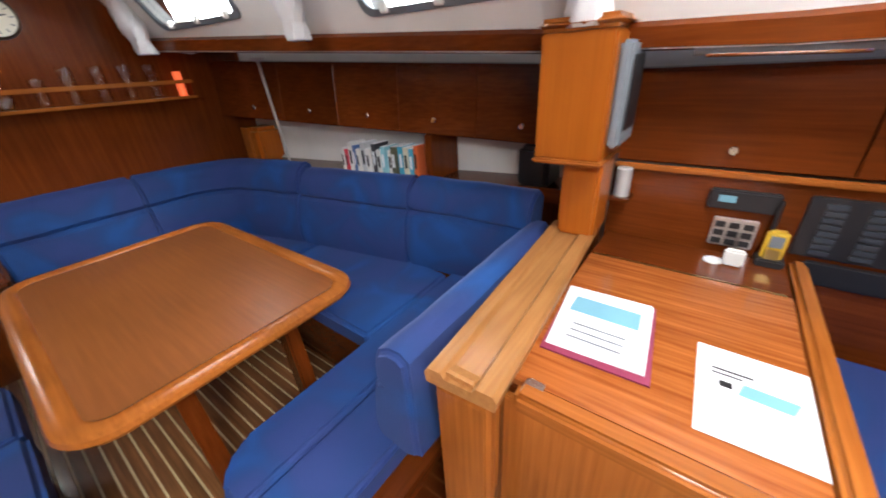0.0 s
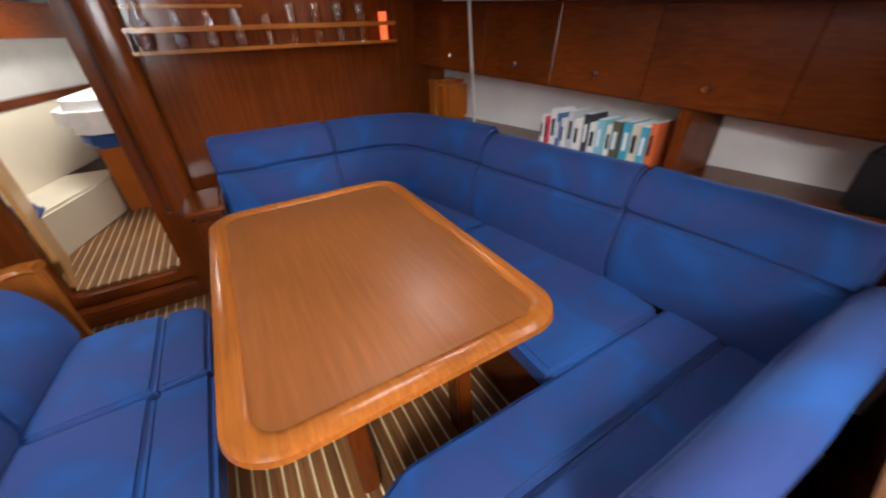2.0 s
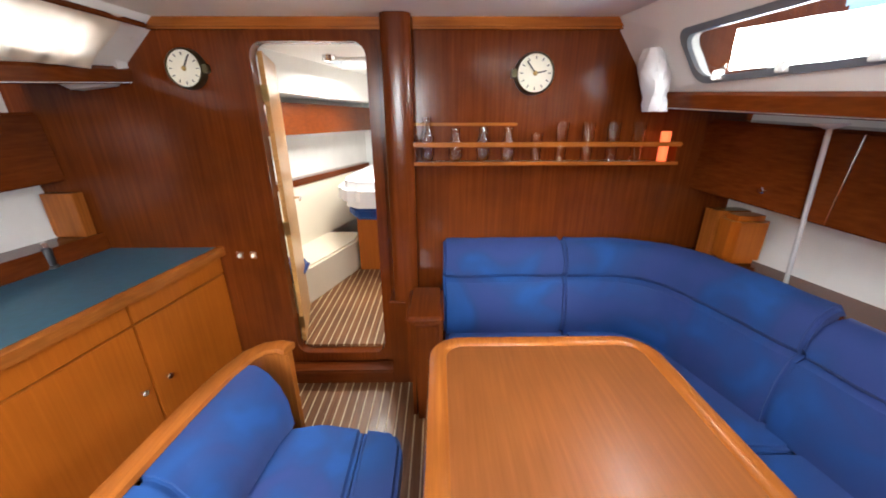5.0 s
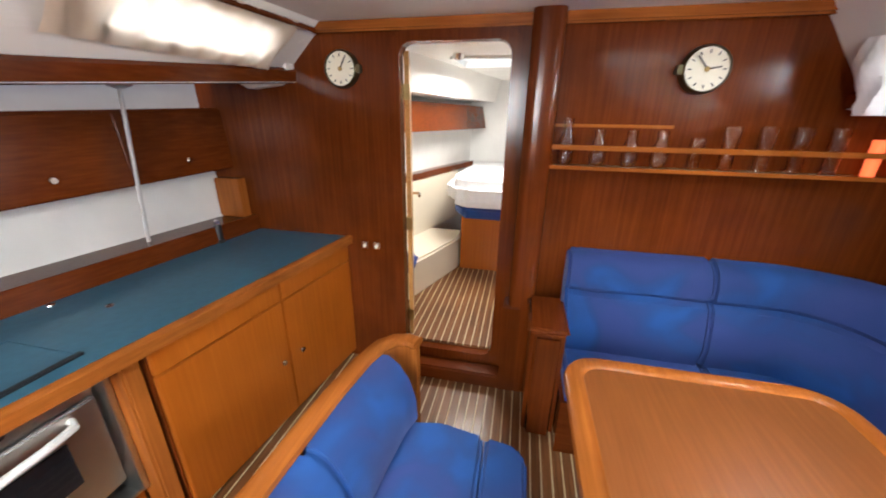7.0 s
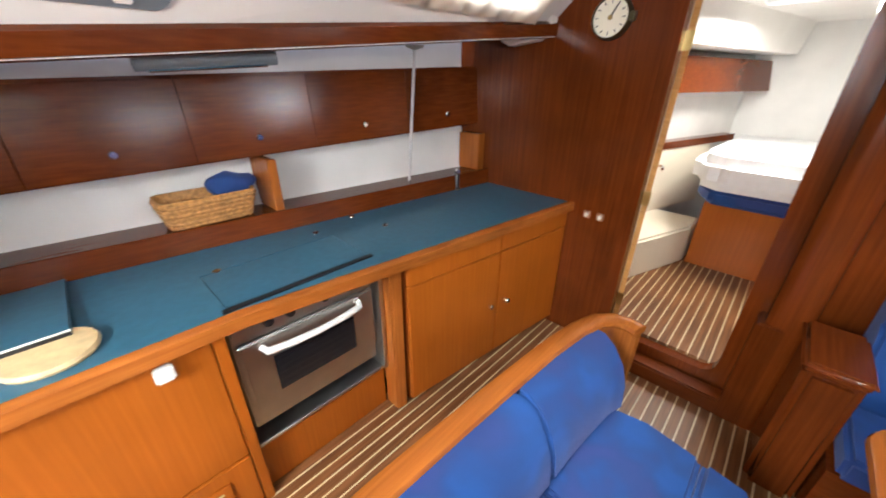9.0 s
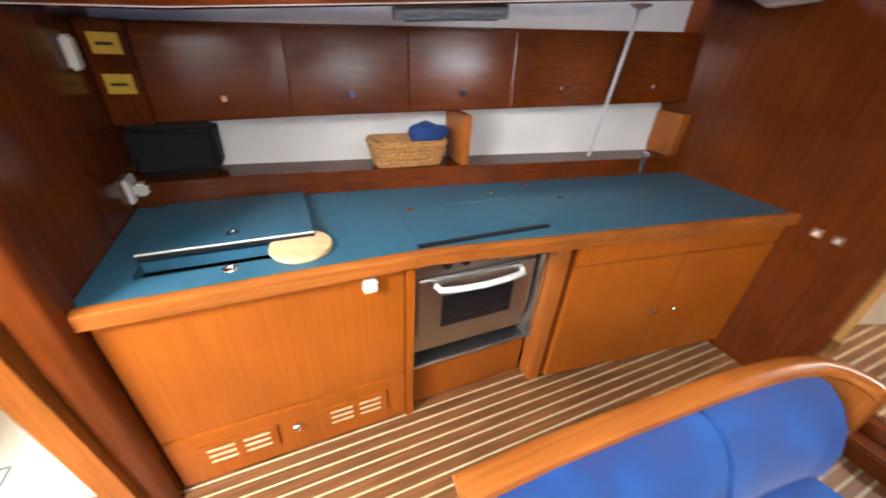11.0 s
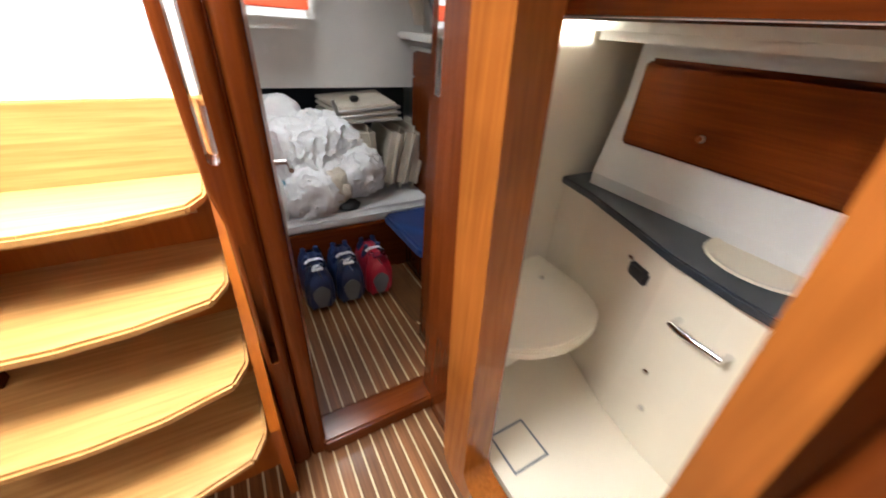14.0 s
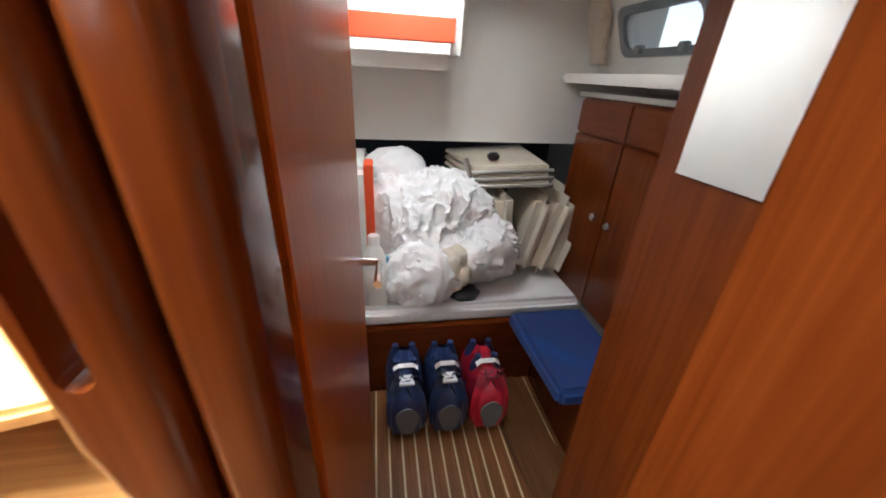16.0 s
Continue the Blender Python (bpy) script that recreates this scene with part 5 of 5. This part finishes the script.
part("body", turned([(0.02, 0.91), (0.022, 1.0), (0.016, 1.01)], (-1.80, 3.10, 0), 14), black, pump, "", True)
part("spout", tube([(-1.80, 3.10, 0.99), (-1.80, 3.10, 1.03), (-1.76, 3.07, 1.035)], 0.012), chrome, pump, "chrome spout", True)

basket = thing("basket", "wicker basket with a dark blue cloth inside", "basket", (port(1.75) - 0.02, 1.76, 0.99))
bx = port(1.75)
wall_secs = []
for g, z in ((0.0, 0.992), (0.02, 1.05), (0.03, 1.12), (0.02, 1.12), (0.01, 1.05), (-0.01, 1.0)):
    wall_secs.append([(x, y, z) for x, y in rounded(bx - 0.07 - g, bx + 0.06 + g, 1.54 - g, 1.86 + g, 0.04)])
part("bowl", loft(wall_secs), wicker, basket, "", True)
for k in range(6):
    pth = [(x, y, 1.0 + 0.02 * k + 0.004 * math.sin(i * 2.4 + k * math.pi)) for i, (x, y) in enumerate(rounded(bx - 0.075 - 0.005 * k, bx + 0.065 + 0.005 * k, 1.535 - 0.005 * k, 1.865 + 0.005 * k, 0.045))]
    part("strand", tube(pth + [pth[0]], 0.008, 6), wicker, basket, "", True)
bm = bmesh.new()
bmesh.ops.create_icosphere(bm, subdivisions=3, radius=1, matrix=Matrix.LocRotScale((bx - 0.02, 1.82, 1.13), None, (0.06, 0.11, 0.06)))
for v in bm.verts:
    v.co += 0.02 * noise.noise_vector(v.co * 14)
part("cloth", bm, blue, basket, "dark blue cloth", True)
# no object here: an added near-black block makes the shelf corner's shade
corner_shade = thing("black_case_or_shade", "near-black block standing in for shade in the shelf corner", "case", (-2.15, 0.75, 0.99))
part("body", box(-2.30, -2.10, 0.56, 0.87, 0.992, 1.20, 0.03, 3), recess_shade, corner_shade, "", True)
for z in (1.475, 1.345):
    st = thing("label_plate", "yellow label plate on the dark panel", "label", (-2.118, 0.615, z), "yellow labels")
    part("plate", box(-2.119, -2.115, 0.575, 0.66, z - 0.033, z + 0.033, 0.001), yellow, st)
    part("text_bar", box(-2.115, -2.1142, 0.59, 0.64, z - 0.006, z + 0.004), black, st)
hook = thing("wall_box", "white plastic box on the dark bulkhead", "box", (-1.90, 0.55, 1.45))
part("body", box(-2.03, -1.97, 0.546, 0.57, 1.40, 1.50, 0.008), white_plastic, hook)
sock = thing("socket", "white double socket with a plug on the bulkhead", "socket", (-1.87, 0.56, 1.03))
part("plate", box(-2.08, -1.98, 0.546, 0.562, 0.93, 1.03, 0.006), white_plastic, sock)
part("plug", box(-2.06, -2.01, 0.562, 0.61, 0.95, 1.0, 0.01), white_plastic, sock)

# ---- aft cabin clutter ----
random.seed(11)


def lumpy(at, size, amp, freq, sub=4, seed=0.0, folds=0.0):
    """A heap of cloth: a soft uneven mound with creases running down it."""
    bm = bmesh.new()
    bmesh.ops.create_icosphere(bm, subdivisions=sub, radius=1)
    off = Vector((seed, seed * 0.7, seed * 0.3))
    for v in bm.verts:
        p = v.co.copy()
        q = p * freq + off
        k = amp * noise.fractal(q, 1.0, 2.0, 2)
        w = 0.5 * noise.noise_vector(q * 1.4)
        c = Vector((p.x * 5.5, p.y * 5.5, p.z * 2.2)) + off + w
        d = Vector((p.x * 6.0 + p.z * 9.0, p.y * 9.0, p.z * 5.0 - p.x * 7.0)) + off + 1.6 * w
        k += (0.035 + 0.5 * folds) * ((1 - abs(noise.noise(c))) ** 5 - 0.4) + 0.045 * ((1 - abs(noise.noise(d))) ** 5 - 0.4)
        v.co = Vector(at) + Vector((p.x * size[0], p.y * size[1], p.z * size[2])) * (1 + k)
        v.co.z = max(v.co.z, 0.522)
    return bm


duvet = thing("duvet", "crumpled white duvet heaped on the berth", "duvet", (-1.2, -1.8, 0.52))
part("cover", lumpy((-1.17, -1.80, 0.74), (0.30, 0.26, 0.33), 0.20, 1.1, 6, 2.0, 0.10), linen, duvet, "", True)
part("corner", lumpy((-1.40, -1.72, 0.70), (0.21, 0.18, 0.17), 0.20, 1.3, 5, 7.0, 0.12), linen, duvet, "", True)
part("drape", lumpy((-1.12, -1.58, 0.63), (0.17, 0.12, 0.16), 0.20, 1.4, 5, 5.0, 0.1), linen, duvet, "", True)
pil = thing("pillow", "pale blue-white pillow leaning on the duvet heap", "pillow", (-1.0, -1.85, 0.9))
part("cushion", lumpy((-1.04, -1.88, 1.0), (0.15, 0.10, 0.13), 0.12, 1.5, 4, 9.0, 0.05), linen, pil, "", True)
pil2 = thing("blanket", "cream knitted blanket bundled against the duvet", "blanket", (-1.28, -1.6, 0.55))
part("cloth", lumpy((-1.27, -1.60, 0.66), (0.10, 0.09, 0.12), 0.25, 2.0, 4, 4.0, 0.15), beige_cloth, pil2, "", True)
dk = solo("dark_bundle", lumpy((-1.32, -1.56, 0.545), (0.07, 0.05, 0.04), 0.2, 2.0, 3, 1.0), black, "small dark cloth bundle on the mattress", "cloth", smooth=True)

for k, (x, lean) in enumerate(((-1.56, 0.02), (-1.65, -0.05), (-1.73, -0.06), (-1.81, -0.06))):
    cu = thing("seat_pad", "beige cushion standing on edge on the berth", "cushion", (x, -1.9, 0.52), "beige cushions")
    bm = box(-0.045, 0.045, -0.22, 0.22, 0.0, 0.42, 0.042, 4)
    bmesh.ops.rotate(bm, verts=bm.verts[:], cent=(0, 0, 0), matrix=Matrix.Rotation(lean * 4, 3, "Y"))
    bmesh.ops.translate(bm, verts=bm.verts[:], vec=(x, -1.93 + 0.02 * k, 0.535))
    part("pad", bm, beige_cloth, cu, "", True)
chair = thing("folding_chair", "folded deck chair with pale canvas and steel tubes", "chair", (-1.5, -1.95, 1.0))
for k in range(3):
    z = 1.0 + 0.032 * k
    part("canvas", loft([[(-1.72, -1.72 - 0.01 * k, z), (-1.38, -1.80, z - 0.03), (-1.30, -2.1, z), (-1.70, -2.08, z + 0.03)], [(-1.72, -1.72 - 0.01 * k, z + 0.02), (-1.38, -1.80, z - 0.01), (-1.30, -2.1, z + 0.02), (-1.70, -2.08, z + 0.05)]], r=0.006), beige_cloth, chair)
    part("tube", tube([(-1.735, -1.71 - 0.01 * k, z + 0.0), (-1.37, -1.79, z - 0.03)], 0.009), steel, chair, "steel tube", True)
part("tube", tube([(-1.38, -1.79, 0.97), (-1.34, -1.80, 1.10)], 0.011), steel, chair, "steel tube", True)
part("clip", box(-1.50, -1.45, -1.84, -1.80, 1.085, 1.12, 0.008), black, chair)
cool = thing("cool_box", "white cool box with a brown strap on the berth", "cool box", (-0.87, -1.75, 0.53))
part("body", box(-0.93, -0.75, -2.05, -1.64, 0.525, 1.09, 0.03, 3), white_plastic, cool, "", True)
part("strap", box(-0.936, -0.90, -1.75, -1.633, 0.53, 1.10, 0.004), orange_red, cool, "orange-brown strap")
part("grip", box(-0.95, -0.93, -1.95, -1.80, 1.0, 1.06, 0.01), paper_blue, cool)
jug = thing("detergent_bottle", "white detergent bottle with a blue label and grip", "bottle", (-0.93, -1.55, 0.52))
part("body", loft([[(x, y, z) for x, y in rounded(-0.93 - w, -0.93 + w, -1.56 - d, -1.56 + d, min(w, d) * 0.8)] for w, d, z in ((0.05, 0.035, 0.522), (0.055, 0.04, 0.55), (0.055, 0.04, 0.68), (0.045, 0.035, 0.74), (0.03, 0.03, 0.78), (0.02, 0.02, 0.80))]), white_plastic, jug, "", True)
part("grip_hole", box(-0.99, -0.975, -1.58, -1.545, 0.69, 0.745, 0.006), paper_blue, jug)
part("label", box(-0.989, -0.983, -1.59, -1.53, 0.57, 0.66, 0.003), paper_blue, jug, "blue printed label")
part("cap", turned([(0.024, 0.80), (0.024, 0.835), (0.02, 0.84)], (-0.93, -1.56, 0), 14), white_plastic, jug, "", True)


def bottle_pack(x, y, wrap, label):
    o = thing("bottle_pack", label, "bottles", (x, y, 0.07), "packs of bottles on the sole")
    for dx in (-0.036, 0.036):
        for dy in (-0.09, 0.0, 0.09):
            part("bottle", turned([(0.032, 0.072), (0.035, 0.09), (0.035, 0.26), (0.03, 0.32), (0.014, 0.35), (0.014, 0.37), (0.001, 0.372)], (x + dx, y + dy, 0), 12), clear_plastic if dy > 0.05 else navy_plastic, o, "", True)
    secs = []
    for g, z in ((0.0, 0.10), (0.006, 0.13), (0.006, 0.24), (-0.004, 0.29), (-0.03, 0.33), (-0.045, 0.345)):
        secs.append([(px + 0.004 * math.sin(i * 2.1), py + 0.004 * math.cos(i * 1.7), z + 0.006 * math.sin(i * 1.3)) for i, (px, py) in enumerate(rounded(x - 0.072 - g, x + 0.072 + g, y - 0.14 - g, y + 0.14 + g, 0.045))])
    part("wrap", loft(secs), wrap, o, "shrink wrap", True)
    part("window", lumpy_flat(x, y), grey_plastic, o, "torn opening in the wrap")
    part("carry_strap", swept([(-0.012, 0.0), (0.012, 0.0), (0.012, 0.003), (-0.012, 0.003)], [(x - 0.05, y + 0.03, 0.345), (x - 0.03, y + 0.03, 0.362), (x + 0.03, y + 0.03, 0.362), (x + 0.05, y + 0.03, 0.345)]), paper_white, o, "pale carrying strap")
    part("print", box(x - 0.03, x + 0.03, y + 0.06, y + 0.11, 0.335, 0.346, 0.002), paper_white if wrap is navy_plastic else maroon, o)
    return o


def lumpy_flat(x, y):
    pts = [(x + 0.045 * math.cos(radians(a)) * (1 + 0.15 * math.sin(3 * radians(a))), 0.18 + 0.075 * math.sin(radians(a))) for a in range(0, 360, 24)]
    return loft([[(px, y + 0.142, pz) for px, pz in pts], [(px, y + 0.150, pz) for px, pz in pts]])


bottle_pack(-1.385, -1.345, red_plastic, "pack of bottles in red shrink wrap")
bottle_pack(-1.212, -1.35, navy_plastic, "pack of water bottles in navy shrink wrap")
bottle_pack(-1.042, -1.355, navy_plastic, "pack of water bottles in navy shrink wrap")
for k, (x, y) in enumerate(((-0.835, -1.20), (-0.835, -1.30))):
    cn = thing("drink_can", "yellow and steel drink can on the sole", "can", (x, y, 0.07), "drink cans")
    part("can", turned([(0.03, 0.072), (0.033, 0.08), (0.033, 0.18 + 0.03 * k), (0.026, 0.19 + 0.03 * k)], (x, y, 0), 16), yellow, cn, "", True)
    part("top", turned([(0.026, 0.1905 + 0.03 * k), (0.024, 0.193 + 0.03 * k)], (x, y, 0), 16), steel, cn)
ramp = solo("floor_board", slab([(-1.49, -1.465), (-1.585, -1.465), (-1.655, -0.975), (-1.60, -0.90), (-1.47, -0.90), (-1.44, -1.15)], 0.0795, 0.095, 0.003), brown_board, "loose plywood board lying along the sole", "board")
boxw = thing("wall_unit", "white moulded overhead unit with an orange-red stripe", "moulding", (-1.0, -1.8, 1.5))
part("moulding", box(-1.27, -0.745, -2.0, -1.66, 1.44, 1.795, 0.05, 4), white_paint, boxw, "", True)
part("stripe", box(-1.235, -0.78, -1.664, -1.656, 1.525, 1.60, 0.003), orange_red, boxw, "orange-red stripe")
side = structure("aft_side_deck", box(-2.30, -1.83, -2.0, -0.85, 1.42, 1.46, 0.01), white_paint, "white ledge above the wardrobe", "ceiling")
upper = structure("aft_upper_side", loft([[(-2.02, y, 1.46), (-1.88, y, 1.80), (-1.92, y, 1.80), (-2.06, y, 1.46)] for y in (-2.0, -0.85)]), white_paint, "white sloping cabin side with a window", "wall")
w5 = thing("window_5", "small framed cabin window letting in daylight", "window", (-1.98, -1.5, 1.55), kind="structure")


def slope_x(z):
    return -2.02 + 0.14 * (z - 1.46) / 0.34


bm = bmesh.new()
o5 = rounded(-1.78, -1.36, 1.54, 1.68, 0.04)
va = [bm.verts.new((-1.6, y, z)) for y, z in o5]
vb = [bm.verts.new((-2.29, y, z)) for y, z in o5]
bm.faces.new(va), bm.faces.new(vb)
for k in range(len(o5)):
    j = (k + 1) % len(o5)
    bm.faces.new((va[k], va[j], vb[j], vb[k]))
cut(upper, [bm])
part("window_frame", loft([[(slope_x(z) + o, y, z) for y, z in rounded(-1.78 - g, -1.36 + g, 1.54 - g, 1.68 + g, 0.04)] for g, o in ((0.015, 0.0), (0.015, 0.015), (-0.012, 0.015), (-0.012, -0.005))], caps=False), grey_plastic, w5, "dark window frame", True)
part("pane", loft([[(slope_x(z) - o, y, z) for y, z in o5] for o in (0.02, 0.026)]), pane_glass, w5).visible_shadow = False
for y in (-1.68, -1.45):
    part("latch", box(slope_x(1.54) + 0.005, slope_x(1.54) + 0.03, y - 0.02, y + 0.02, 1.535, 1.565, 0.004), grey_plastic, w5)
bunch((-1.90, -1.88, 1.76), 0.26, 0.09, "bunched beige curtain beside the cabin window")
spot = thing("ceiling_spot", "small round chrome ceiling lamp", "lamp", (-1.45, -1.7, 1.80))
part("rim", turned([(0.045, 1.799), (0.042, 1.78), (0.03, 1.772), (0.001, 1.77)], (-1.47, -1.72, 0), 20), chrome, spot, "", True)
spot2 = thing("ceiling_spot", "small round chrome ceiling lamp", "lamp", (-0.55, 4.5, 2.05))
part("rim", turned([(0.045, 2.049), (0.04, 2.02), (0.03, 2.01), (0.001, 2.008)], (-0.58, 4.25, 0), 20), chrome, spot2, "", True)
bracket = thing("moulded_bracket", "white moulded bracket where the coach roof meets the bulkhead", "bracket", (-1.4, 3.3, 1.8))
part("body", prism_y([(-1.20, 2.075), (-1.26, 1.98), (-1.36, 1.93), (-1.36, 1.84), (-1.44, 1.78), (-1.62, 1.76), (-1.70, 1.80), (-1.45, 2.075)], 3.33, 3.398), white_paint, bracket)
bracket2 = thing("moulded_bracket", "white moulded bracket where the coach roof meets the bulkhead", "bracket", (1.3, 3.3, 1.7))
part("body", prism_y([(1.10, 2.075), (1.18, 1.96), (1.28, 1.85), (1.30, 1.74), (1.40, 1.68), (1.56, 1.66), (1.60, 1.70), (1.35, 2.075)], 3.33, 3.398), white_paint, bracket2)

glowing = bpy.data.materials.new("overcast_daylight")
glowing.use_nodes = True
ge = glowing.node_tree.nodes.new("ShaderNodeEmission")
ge.inputs["Color"].default_value, ge.inputs["Strength"].default_value = (0.95, 0.98, 1.0, 1), 1.6
glowing.node_tree.links.new(ge.outputs[0], glowing.node_tree.nodes["Material Output"].inputs["Surface"])
structure("backdrop", box(-6, 6, -7.0, -6.9, -1, 8), glowing, "bright overcast daylight beyond the companionway", "backdrop")

# ---- sole planks and inlaid strips ----
def sole(parent, x0, x1, y0, y1, z, pitch=0.052, wide=0.007):
    def piece(w):
        me = bpy.data.meshes.new("plank")
        bm = box(-w / 2, w / 2, y0, y1, -0.012, 0.0, 0.0008, 1)
        bm.to_mesh(me)
        bm.free()
        return me
    plank, strip = piece(pitch - wide - 0.0012), piece(wide)
    plank.materials.append(sole_wood)
    strip.materials.append(holly)
    n = int((x1 - x0) / pitch)
    for k in range(n):
        for name, me, dx in (("plank", plank, (pitch - wide) / 2), ("strip", strip, pitch - wide / 2)):
            ob = new(name, me)
            ob.parent = parent
            ob.location = (x0 + k * pitch + dx, 0, z - (0.0 if name == "plank" else 0.0004))


sole(floor, -1.40, 1.30, -0.60, 3.39, 0.0)
objs = {o.name: o for o in scene.objects}
sole(objs["aft_cabin_floor"], -1.90, -0.62, -1.50, -0.57, 0.0785)
sole(objs["fwd_floor"], -1.18, 0.48, 3.44, 4.73, 0.1805)
